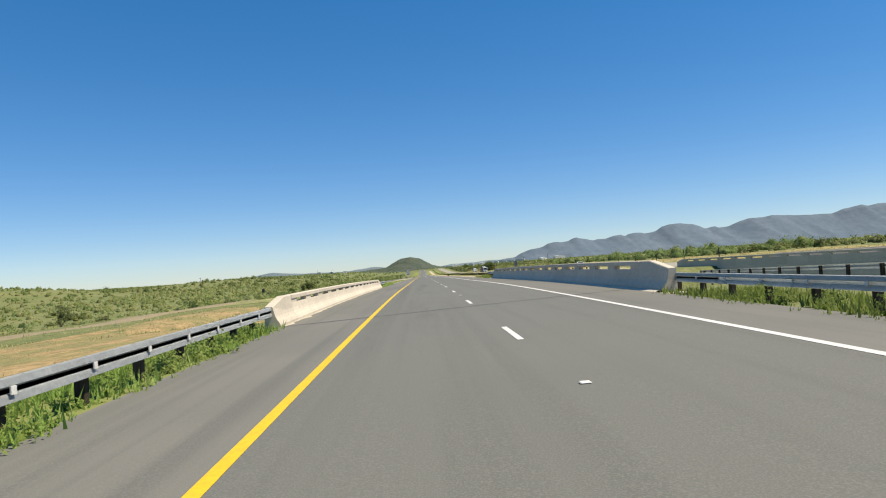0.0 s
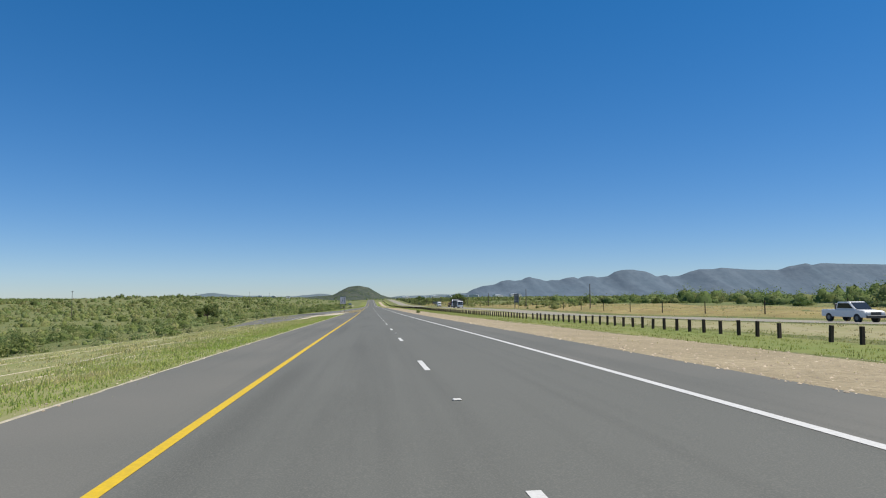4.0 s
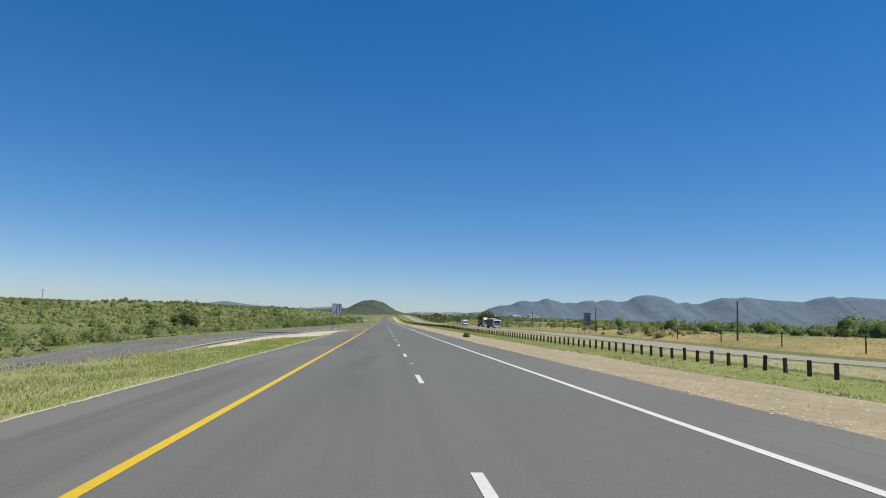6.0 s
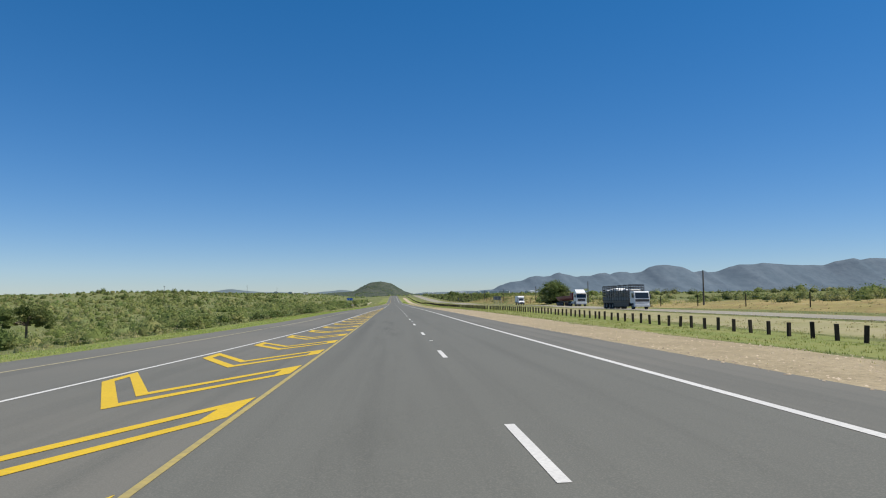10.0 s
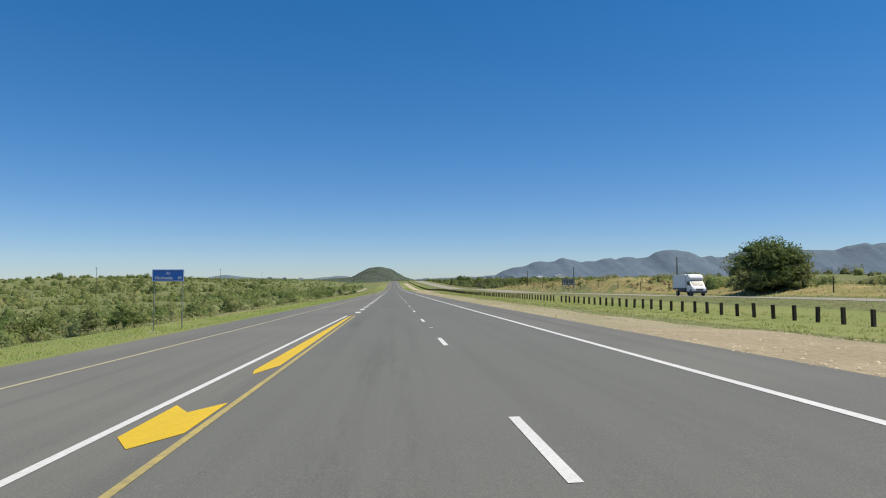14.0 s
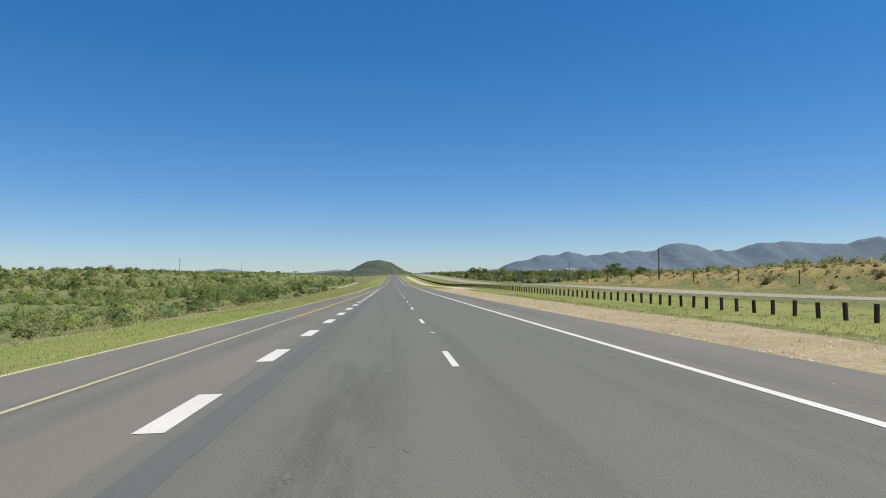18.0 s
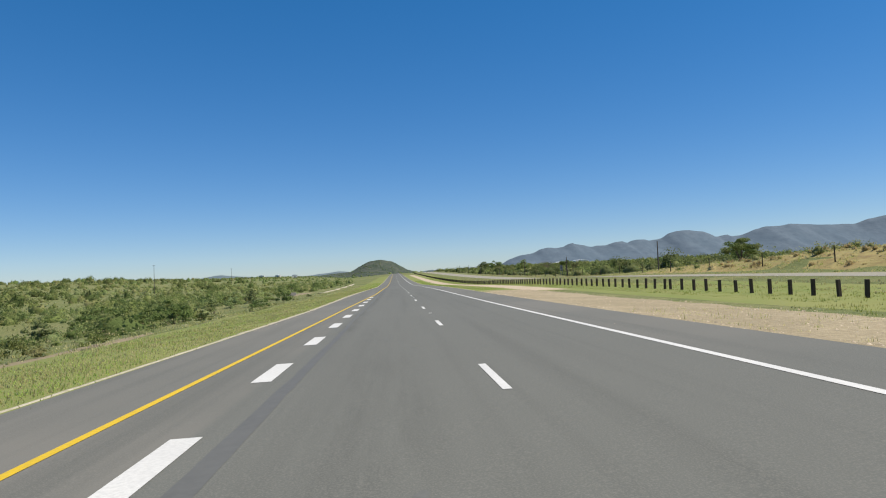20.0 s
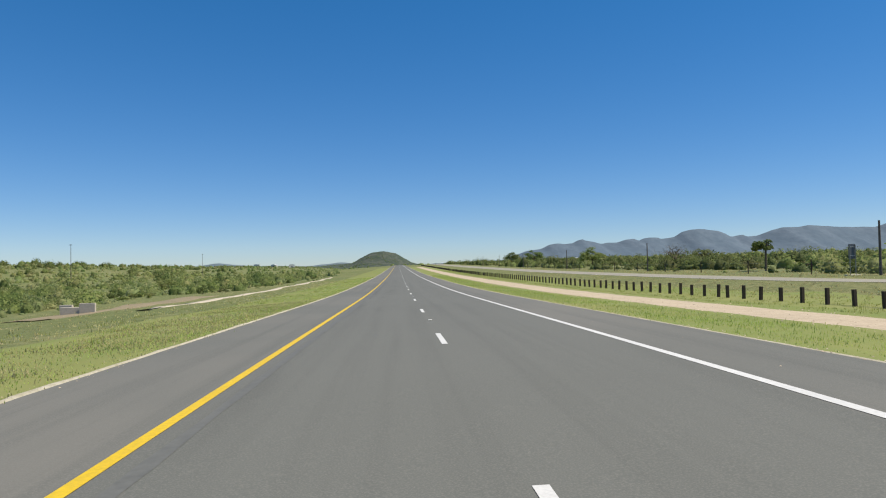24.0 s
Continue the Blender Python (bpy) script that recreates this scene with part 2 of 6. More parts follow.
def ground_material():
    m, nt, bs = tree_of("bushland_soil")
    v = coords(nt)
    col = mix_node(nt, ramp_node(nt, noise_node(nt, v, 0.018, 5.0, 0.65), 0.38, 0.62), (0.135, 0.157, 0.058), (0.19, 0.186, 0.08))
    col = mix_node(nt, ramp_node(nt, noise_node(nt, v, 0.11, 5.0, 0.7), 0.54, 0.70), col, (0.255, 0.232, 0.108))
    col = mix_node(nt, ramp_node(nt, noise_node(nt, v, 0.05, 4.0, 0.7), 0.66, 0.75), col, (0.38, 0.30, 0.19))
    f = noise_node(nt, v, 1.6, 6.0, 0.75)
    col = mix_node(nt, ramp_node(nt, f, 0.43, 0.64), col, (0.09, 0.112, 0.038))
    nt.links.new(col, bs.inputs["Base Color"])
    bs.inputs["Roughness"].default_value = 0.95
    bs.inputs["Specular IOR Level"].default_value = 0.15
    bump_to(nt, bs, f, 0.7, 0.25)
    return m


M_GROUND = ground_material()

# ---------- the lie of the land ----------
# road height every 50 m along the drive
PROFILE = [-0.0, -0.02, -0.54, -1.06, -1.74, -2.39, -2.93, -3.54, -4.06, -4.71, -5.34, -5.92, -6.52, -7.04, -7.43, -7.99, -8.58, -8.69, -8.6, -8.35, -8.03, -7.67, -7.28, -6.86, -6.45, -6.03, -5.62, -5.2, -4.78, -4.37, -3.95]


def catmull(tab, step, y):
    i = math.floor(y / step)
    t = y / step - i
    g = lambda k: tab[min(max(k, 0), len(tab) - 1)]
    a, b, c, d = g(i - 1), g(i), g(i + 1), g(i + 2)
    return b + 0.5 * t * (c - a + t * (2 * a - 5 * b + 4 * c - d + t * (3 * (b - c) + d - a)))


def lerp_tab(tab, y):
    if y <= tab[0][0]:
        return tab[0][1]
    for (a, za), (b, zb) in zip(tab, tab[1:]):
        if y <= b:
            u = (y - a) / (b - a)
            u = u * u * (3 - 2 * u)
            return za + (zb - za) * u
    return tab[-1][1]


def line_tab(tab, y):
    if y <= tab[0][0]:
        return tab[0][1]
    for (a, za), (b, zb) in zip(tab, tab[1:]):
        if y <= b:
            return za + (zb - za) * (y - a) / (b - a)
    return tab[-1][1]


def base(y):
    if y < 1420:
        return catmull(PROFILE, 50.0, y)
    return lerp_tab([(1420, -4.62), (1500, -4.4), (1900, -9.0), (5200, -9.0)], y)


CROSSFALL = 0.018
X_YELLOW, X_WHITE = -3.6, 3.77
OUTER = [(150, -29.0), (200, -21.5), (245, -16.4), (275, -14.0), (312, -12.0), (340, -10.1), (366, -8.8), (425, -8.2), (470, -7.55),
         (500, -7.08), (532, -6.45), (562, -6.03), (657, -4.42), (690, -3.6)]
INNER = [(150, -24.5), (200, -17.2), (245, -12.2), (275, -10.2), (291, -9.3), (307, -8.85), (314, -8.45), (329, -7.3), (345, -6.35), (361, -5.8),
         (378, -5.5), (420, -4.88), (467, -4.07)]
MEDIAN = [(0, -0.2), (90, -0.25), (130, -0.38), (220, -0.45), (285, -0.53), (350, -0.48), (430, -0.30), (475, -0.36), (585, -0.42), (710, -0.17), (775, -0.36), (1200, -0.2)]
OPPOSITE = [(0, -0.3), (95, -0.25), (135, 0.25), (200, -0.2), (255, -0.5), (305, -0.2), (340, 0.0), (418, 0.1), (457, 0.4), (490, 0.42), (515, 0.3), (545, 0.22), (620, 0.0), (680, 0.3), (740, 0.45), (800, 0.32), (1200, 0.4)]
BANK = [(0, 0.8), (200, 0.6), (300, 1.3), (380, 1.5), (440, 1.1), (540, 1.7), (590, 3.7), (640, 3.6), (690, 3.1), (730, 1.9), (765, 0.9), (820, 0.5), (1200, 0.6)]


def left_edge(y):
    if y < 262:
        return -6.4
    return min(-6.5, line_tab(OUTER, y) - 2.1)


def smooth(a, b, x):
    u = min(max((x - a) / (b - a), 0), 1)
    return u * u * (3 - 2 * u)


def slip_dip(y):
    """How far the slip road still lies below the carriageway."""
    return 3.2 * (1 - smooth(172, 248, y))


def land(x, y):
    """Height of the ground."""
    b = base(y)
    if x < 0:
        e = -left_edge(y)
        u = -x
        if u < e:
            return b + CROSSFALL * x - 0.12
        off = line_tab([(0, -0.2), (2.5, -0.5), (7.5, -1.1), (25, -3.2), (70, -7.6), (150, -9.5)], u - e)
        near_level = (1 - smooth(110, 200, y)) * (1 - smooth(28, 60, u - e))
        off = off * (1 - 0.62 * near_level) - 0.16 * near_level
        off *= 1 - 0.42 * smooth(690, 765, y)
        slip = -line_tab(OUTER, y)
        flat_here = smooth(120, 170, y) * (1 - smooth(262, 280, y)) * (1 - smooth(slip + 1.5, slip + 9, u))
        off = off * (1 - flat_here) + flat_here * (CROSSFALL * x - 0.12 - slip_dip(y))
        w = smooth(45, 170, u)
        far_z = -13.0 + 13.0 * min(max(u - 170, 0) / 1600, 1.0) + 2.0 * noise.noise((x * 0.004, y * 0.004, 3.0))
        far_z += 12.5 * smooth(120, 420, u) * smooth(950, 1350, y) * (1 - smooth(440, 640, u))
        far_z += 22.0 * math.exp(-((u - 600) ** 2 / 30000 + (y - 860) ** 2 / 14000))
        z = (b + off) * (1 - w) + far_z * w
        amp = smooth(3, 30, u - e)
    else:
        m, o, k = lerp_tab(MEDIAN, y), lerp_tab(OPPOSITE, y), lerp_tab(BANK, y)
        if x < 6.15:
            return b + CROSSFALL * x - 0.12
        off = line_tab([(6.15, 0.0), (7.5, -0.02), (16, m * 0.8), (20.3, m), (26, m * 0.7 + o * 0.2), (31, o + 0.02), (32.55, o + 0.04), (44.7, o - 0.105), (46.2, o - 0.14), (48.5, o), (54, o + 0.8 * (k - o)), (61, k),
                        (75, k + 0.2), (200, k + 2.0), (600, k + 6)], x)
        w = smooth(150, 500, x)
        z = (b + off) * (1 - w) + (-1.0 + 9 * min(max(x - 500, 0) / 3000, 1)) * w
        amp = smooth(49, 60, x)
    if x > 47 and 520 < y < 730:
        z += 0.5 * smooth(47, 50, x) * (1 - smooth(58, 64, x)) * smooth(520, 560, y) * (1 - smooth(690, 730, y)) * noise.noise((x * 0.3, y * 0.16, 8.0))
    z += amp * (0.45 * noise.noise((x * 0.06, y * 0.06, 0.0)) + 0.18 * noise.noise((x * 0.31, y * 0.31, 5.0)))
    # the hollow that the bridges span
    dip = smooth(40, 50, y) * (1 - smooth(74, 84, y)) * (1 - smooth(19, 30, abs(x - 12)))
    return z - 4.5 * dip


# ---------- helpers for meshes ----------
def mesh_ob(name, verts, faces, material, smooth_shade=False):
    me = bpy.data.meshes.new(name)
    me.from_pydata([tuple(v) for v in verts], [], faces)
    me.materials.append(material)
    if smooth_shade:
        me.polygons.foreach_set("use_smooth", [True] * len(me.polygons))
    return new(name, me)


def array_ob(name, verts, loops, size, material):
    """A mesh of many equal polygons from numpy arrays."""
    me = bpy.data.meshes.new(name)
    n = len(loops) // size
    me.vertices.add(len(verts))
    me.vertices.foreach_set("co", np.asarray(verts, np.float32).ravel())
    me.loops.add(len(loops))
    me.loops.foreach_set("vertex_index", np.asarray(loops, np.int32))
    me.polygons.add(n)
    me.polygons.foreach_set("loop_start", np.arange(0, n * size, size, dtype=np.int32))
    me.update(calc_edges=True)
    me.materials.append(material)
    return new(name, me)


def part(name, bm, material, parent, label=""):
    me = bpy.data.meshes.new(name)
    bm.normal_update()
    bm.to_mesh(me)
    bm.free()
    me.materials.append(material)
    ob = new(name, me)
    ob.parent = parent
    if label:
        ob["label"] = label
    return ob


def box(bm, x0, x1, y0, y1, z0, z1, bevel=0.0):
    r = bmesh.ops.create_cube(bm, size=1.0, matrix=Matrix.LocRotScale(((x0 + x1) / 2, (y0 + y1) / 2, (z0 + z1) / 2), None, (x1 - x0, y1 - y0, z1 - z0)))
    if bevel:
        edges = {e for v in r["verts"] for e in v.link_edges}
        bmesh.ops.bevel(bm, geom=list(edges), offset=bevel, segments=1, affect="EDGES")
    return bm


def boxed(*a, **k):
    return box(bmesh.new(), *a, **k)


def rod(bm, a, b, r0, r1=None, n=8):
    a, b = Vector(a), Vector(b)
    d = b - a
    m = Matrix.Translation((a + b) / 2) @ d.to_track_quat("Z", "Y").to_matrix().to_4x4()
    bmesh.ops.create_cone(bm, cap_ends=True, segments=n, radius1=r0, radius2=r0 if r1 is None else r1, depth=d.length, matrix=m)
    return bm


def extrude_profile(pts, x0, x1, axis="y"):
    """A closed outline in (x, z) drawn out along y from x0 to x1."""
    bm = bmesh.new()
    a = [bm.verts.new((p[0], x0, p[1])) for p in pts]
    b = [bm.verts.new((p[0], x1, p[1])) for p in pts]
    bm.faces.new(a)
    bm.faces.new(b[::-1])
    for i in range(len(pts)):
        j = (i + 1) % len(pts)
        bm.faces.new((a[j], a[i], b[i], b[j]))
    bmesh.ops.recalc_face_normals(bm, faces=bm.faces)
    return bm


def empty(name, label, category, group="", at=(0, 0, 0), rz=0.0):
    ob = new(name)
    ob.empty_display_size = 0.2
    ob.matrix_basis = pose(*at, 0, 0, rz)
    return tagged(ob, label, category, group)


def strip(name, ys, left, right, lift, material, height=None, cols=1, bury=(0.0, 0.0)):
    """A ribbon along the drive between two lateral functions of y."""
    verts, faces = [], []
    for y in ys:
        a, b = left(y), right(y)
        for c in range(cols + 1):
            x = a + (b - a) * c / cols
            sink = bury[0] if c == 0 else bury[1] if c == cols else 0.0
            verts.append((x, y, (height(x, y) if height else base(y) + CROSSFALL * x) + lift - sink))
    w = cols + 1
    for i in range(len(ys) - 1):
        for c in range(cols):
            k = i * w + c
            faces.append((k, k + 1, k + w + 1, k + w))
    return mesh_ob(name, verts, faces, material, True)


def steps(a, b, d):
    n = max(1, math.ceil((b - a) / d))
    return [a + (b - a) * i / n for i in range(n + 1)]


# ---------- ground ----------
def axis_values(marks):
    out = []
    for (a, d), (b, _) in zip(marks, marks[1:]):
        out += steps(a, b, d)[:-1]
    return out + [marks[-1][0]]


GX = axis_values([(-4950, 330), (-1650, 110), (-550, 30), (-130, 8), (-34, 2.0), (-6.4, 6.4), (6.15, 1.35), (7.5, 2.1), (31, 1.55), (32.55, 4.05), (44.7, 1.5), (46.2, 3), (76, 8), (220, 30), (640, 110), (1750, 330), (5050, 1)])
GY = axis_values([(-400, 60), (-60, 5), (1000, 10), (1500, 40), (2100, 150), (5100, 1)])
gv = [(x, y, land(x, y)) for y in GY for x in GX]
nx = len(GX)
gf = [(j * nx + i, j * nx + i + 1, (j + 1) * nx + i + 1, (j + 1) * nx + i) for j in range(len(GY) - 1) for i in range(nx - 1)]
tagged(mesh_ob("ground", gv, gf, M_GROUND, True), "dry green bushland soil with straw and bare patches", "ground", kind="structure")

# ---------- road ----------
RY = steps(-60, 1000, 4) + steps(1000, 1560, 10)[1:]
road = strip("road", RY, left_edge, lambda y: 6.15, 0.0, M_ASPHALT, cols=4)
tagged(road, "grey asphalt carriageway with worn wheel tracks and dark stains", "road", kind="structure")
ramp_road = strip("road", steps(165, 274, 4), lambda y: line_tab(OUTER, y) - 1.6, lambda y: line_tab(INNER, y) + 0.3, 0.05, M_ASPHALT,
                  lambda x, y: base(y) + CROSSFALL * x - 0.12 - slip_dip(y), cols=3)
tagged(ramp_road, "grey asphalt slip road joining the carriageway", "road", kind="structure")
opposite_road = strip("road", RY, lambda y: 32.6, lambda y: 44.6, 0.0, M_ASPHALT_PALE, lambda x, y: base(y) + lerp_tab(OPPOSITE, y) - 0.012 * (x - 38), cols=3)
tagged(opposite_road, "pale grey asphalt of the opposite carriageway", "road", kind="structure")


def paint_line(name, y0, y1, xf, w, material, label, surf=None, step=4.0, lift=0.006):
    ob = strip(name, steps(y0, y1, step), lambda y: xf(y) - w / 2, lambda y: xf(y) + w / 2, lift, material, surf)
    return tagged(ob, label, "road marking", kind="structure")


paint_line("edge_line", -60, 272, lambda y: X_YELLOW, 0.155, M_YELLOW, "solid yellow edge line painted on the asphalt")
paint_line("edge_line", 272, 466, lambda y: X_YELLOW, 0.095, M_FADED, "faded thin yellow edge line on the asphalt")
paint_line("edge_line", 690, 1540, lambda y: X_YELLOW, 0.155, M_YELLOW, "solid yellow edge line painted on the asphalt")
paint_line("edge_line", 585, 690, lambda y: line_tab(OUTER, y), 0.13, M_YELLOW, "yellow edge line tapering towards the lane")
paint_line("edge_line", 264, 585, lambda y: line_tab(OUTER, y), 0.11, M_CREAM, "pale worn edge line of the slip road")
paint_line("edge_line", -60, 1540, lambda y: X_WHITE, 0.17, M_WHITE, "solid white edge line painted on the asphalt")
paint_line("edge_line", 263, 466.2, lambda y: line_tab(INNER, y), 0.125, M_WHITE, "white line between slip road and carriageway")
opp_surf = lambda x, y: base(y) + lerp_tab(OPPOSITE, y) - 0.012 * (x - 38)
for xo, mo in ((33.6, M_WHITE), (43.2, M_YELLOW)):
    paint_line("edge_line", -60, 1540, lambda y: xo, 0.18, mo, "edge line of the opposite carriageway", opp_surf)

M_TAR = surface("tar_seal", (0.05, 0.05, 0.052), (0.075, 0.075, 0.075), (0.095, 0.093, 0.09), 1.5, 9.0, 0.8, bump=0.1)
# ---------- lane dashes, continuity blocks, studs ----------
def dash_mesh(w, length, slant=0.0):
    me = bpy.data.meshes.new("dash")
    me.from_pydata([(-w / 2, -length, 0), (w / 2, -length, 0), (w / 2, 0, 0), (-w / 2, 0, 0)], [], [(0, 1, 2, 3)])
    me.materials.append(M_WHITE)
    return me


def on_road(ob, x, y, lift=0.006):
    s = (base(y + 1) - base(y - 1)) / 2
    ob.matrix_basis = Matrix.Translation((x, y, base(y) + CROSSFALL * x + lift)) @ Matrix.Rotation(math.atan(s), 4, "X") @ Matrix.Rotation(-math.atan(CROSSFALL), 4, "Y")
    return ob


lane_dash = dash_mesh(0.13, 2.55)
for k in range(-6, 112):
    tagged(on_road(new("lane_dash", lane_dash), 0, 15.9 + 12 * k), "white lane dash painted on the asphalt", "road marking", "lane dashes", "structure")
block = dash_mesh(0.34, 2.35)
for k in range(35):
    tagged(on_road(new("continuity_block", block), -3.7, 472.3 + 6.065 * k), "broad white block of the merging line", "road marking", "merging line blocks", "structure")
stud_bm = boxed(-0.07, 0.07, -0.06, 0.06, 0, 0.022, 0.012)
stud_me = bpy.data.meshes.new("road_stud")
stud_bm.to_mesh(stud_me)
stud_bm.free()
stud_me.materials.append(M_WHITE)
for k in range(-2, 60):
    tagged(on_road(new("road_stud", stud_me), 0.05, 20.8 + 24 * k, 0.001), "small white reflective road stud on the asphalt", "road stud", "road studs")

# chevrons of the painted island: hollow V bars between the white and the yellow line
def chevron(tip):
    xr = X_YELLOW - 0.1
    xl = line_tab(INNER, tip) + 0.2 - 0.13 * min(max((X_YELLOW - 0.3 - line_tab(INNER, tip) - 3.2) / 1.8, 0), 1)
    wide = xr - xl
    slope = 1.75 + 0.07 * min(wide, 5)
    grow = min(max((wide - 3.2) / 1.8, 0), 1)
    th = 1.9 - 0.05 * grow
    xk = xr - (0.53 + 0.11 * grow) * wide
    steep = (1 - grow) * (slope * (xr - xk) - 0.06 * slope * wide) / (xk - xl) + grow * 2.2
    up = lambda x: tip - slope * (xr - x) if x >= xk else tip - slope * (xr - xk) + steep * (xk - x)
    outer = [(xr, tip), (xr, tip - th), (xk, up(xk) - th), (xl, up(xl) - th), (xl, up(xl)), (xk, up(xk))]
    m, n = min(0.32, wide * 0.2), min(0.32, wide * 0.17) * (1 - grow) + 0.03 * grow
    hole = [(xr - m, up(xr - m) - 0.5), (xr - m, up(xr - m) - th + 0.45), (xk, up(xk) - th + 0.62), (xl + n, up(xl + n) - th + 0.6), (xl + n, up(xl + n) - 0.5), (xk, up(xk) - 0.55)]
    bm = bmesh.new()
    a, b = ([bm.verts.new((x, y, base(y) + CROSSFALL * x + 0.007)) for x, y in r] for r in (outer, hole))
    for i in range(6):
        j = (i + 1) % 6
        bm.faces.new((a[j], a[i], b[i], b[j]))
    if wide < 0.95:
        for q in ((0, 1, 2, 5), (5, 2, 3, 4)):
            bm.faces.new([b[i] for i in q])
    ob = part("chevron", bm, M_YELLOW, None)
    return tagged(ob, "bright yellow hollow chevron painted on the asphalt island", "road marking", "island chevrons", "structure")


def hook(tip):
    """The short left leg that shows beside the sandy nose."""
    xl = line_tab(INNER, tip) + 0.2
    xi, e = xl + 1.1, tip - 1.45
    outer = [(xl, e), (xl, e - 1.5), (xi, e - 4.2), (xi, e - 2.7)]
    hole = [(xl + 0.2, e - 0.85), (xl + 0.2, e - 1.55), (xi - 0.2, e - 3.35), (xi - 0.2, e - 2.65)]
    bm = bmesh.new()
    a, b = ([bm.verts.new((x, y, base(y) + CROSSFALL * x + 0.007)) for x, y in r] for r in (outer, hole))
    for i in range(4):
        bm.faces.new((a[(i + 1) % 4], a[i], b[i], b[(i + 1) % 4]))
    tagged(part("chevron", bm, M_YELLOW, None), "short yellow chevron leg painted beside the sandy nose", "road marking", "island chevrons", "structure")


hook(275.3)
for k in range(-1, 28):
    chevron(286.53 + 5.41 * min(k, 17) + 5.91 * max(0, k - 17))
wedge = bmesh.new()
wedge.faces.new([wedge.verts.new((x, y, base(y) + CROSSFALL * x + 0.007)) for x, y in ((-4.12, 441.2), (-4.02, 440.6), (-3.73, 441.9), (-3.78, 467.3), (-3.92, 463))])
tagged(part("chevron", wedge, M_YELLOW, None), "solid yellow wedge at the island's end", "road marking", "island chevrons", "structure")
# sandy nose of the island between slip road and carriageway
gore = strip("pavement", steps(205, 282, 1.5), lambda y: line_tab(INNER, y) + line_tab([(205, 0.5), (262, 0.8), (274, 1.5), (282, 3.9)], y),
             lambda y: line_tab([(205, -15.4), (230, -12.3), (240, -10.9), (246, -9.9), (251, -7.6), (255, -6.42), (273, -6.38), (282, -5.95)], y), 0.0, M_SAND,
             lambda x, y: base(y) + CROSSFALL * x - 0.06 + 0.085 * smooth(236, 250, y) - slip_dip(y), cols=6, bury=(0.1, 0.1))
tagged(gore, "pale sandy concrete nose between slip road and carriageway", "pavement", kind="structure")
# dark expansion joints at the ends of the bridge
for y0, k in ((36.0, 0.3), (84.8, 0.25)):
    verts, faces = [], []
    xs = steps(-6.4, 6.15, 0.35)
    jr = random.Random(int(y0))
    for x in xs:
        c, w = y0 + k * x + jr.uniform(-0.04, 0.04), jr.uniform(0.07, 0.17)
        verts += [(x, c - w, base(c - w) + CROSSFALL * x + 0.004), (x, c + w, base(c + w) + CROSSFALL * x + 0.004)]
    faces = [(2 * i, 2 * i + 2, 2 * i + 3, 2 * i + 1) for i in range(len(xs) - 1)]
    tagged(mesh_ob("expansion_joint", verts, faces, M_TAR), "dark tarred expansion joint across the road", "road joint", kind="structure")

# ---------- dark seam and stains on the asphalt ----------
M_OIL = surface("oil_stain", (0.084, 0.085, 0.077), (0.10, 0.101, 0.091), (0.115, 0.116, 0.104), 2.0, 9.0, 0.8, bump=0.1)
seam_w = lambda y: 0.075 + 0.04 * noise.noise((y * 0.5, 2, 1))
seam_x = lambda y: -3.2 + 0.05 * noise.noise((y * 0.05, 6, 1))
for a, b in ((640, 700), (702, 781), (784, 960)):
    ob = strip("tar_seam", steps(a, b, 1.0), lambda y: seam_x(y) - seam_w(y), lambda y: seam_x(y) + seam_w(y), 0.003, M_OIL)
    tagged(ob, "dark tarred seam beside the yellow line", "road stain", kind="structure")
M_RESEAL = surface("fresh_tar", (0.082, 0.083, 0.078), (0.092, 0.093, 0.087), (0.10, 0.101, 0.094), 1.2, 8.0, 0.8, bump=0.1, depth=0.003)
ob = strip("tar_seam", steps(552, 640, 0.6), lambda y: -3.33 + 0.05 * noise.noise((y * 0.7, 3, 2)) + 0.1 * smooth(600, 640, y), lambda y: -2.93 + 0.09 * noise.noise((y * 0.9, 5, 2)) - 0.14 * smooth(600, 640, y), 0.003, M_RESEAL)
tagged(ob, "dark fresh tar strip beside the merging line", "road stain", kind="structure")
srng = random.Random(8)


def oil_stain(x, y, w, l):
    n = 14
    bm = bmesh.new()
    ring = []
    for i in range(n):
        a = 6.2832 * i / n
        r = srng.uniform(0.55, 1.1)
        px, py = x + math.cos(a) * w * r, y + math.sin(a) * l * r
        ring.append(bm.verts.new((px, py, base(py) + CROSSFALL * px + 0.003)))
    bm.faces.new(ring)
    tagged(part("oil_stain", bm, M_OIL, None), "dark irregular oil stain on the asphalt", "road stain", "oil stains", "structure")


for s in ((2.6, 693.8, 0.26, 0.42), (0.6, 239.6, 0.10, 2.6), (-2.4, 734.4, 0.10, 0.3), (-0.54, 737.6, 0.08, 1.2), (-0.48, 734.7, 0.09, 0.4), (1.47, 544.5, 0.10, 1.6)):
    oil_stain(*s)
for k in range(30):
    oil_stain(-1.75 + srng.gauss(0, 0.3), srng.uniform(500, 800), srng.uniform(0.03, 0.09), srng.uniform(0.1, 0.4))
for k in range(34):
    oil_stain(srng.gauss(-1.05, 0.28), srng.uniform(530, 625), srng.uniform(0.03, 0.09), srng.uniform(0.08, 0.3))
tick = strip("tick_mark", [687.02, 687.13], lambda y: -4.02, lambda y: -3.69, 0.007, M_WHITE)
tagged(tick, "short white survey tick beside the yellow line", "road marking", kind="structure")

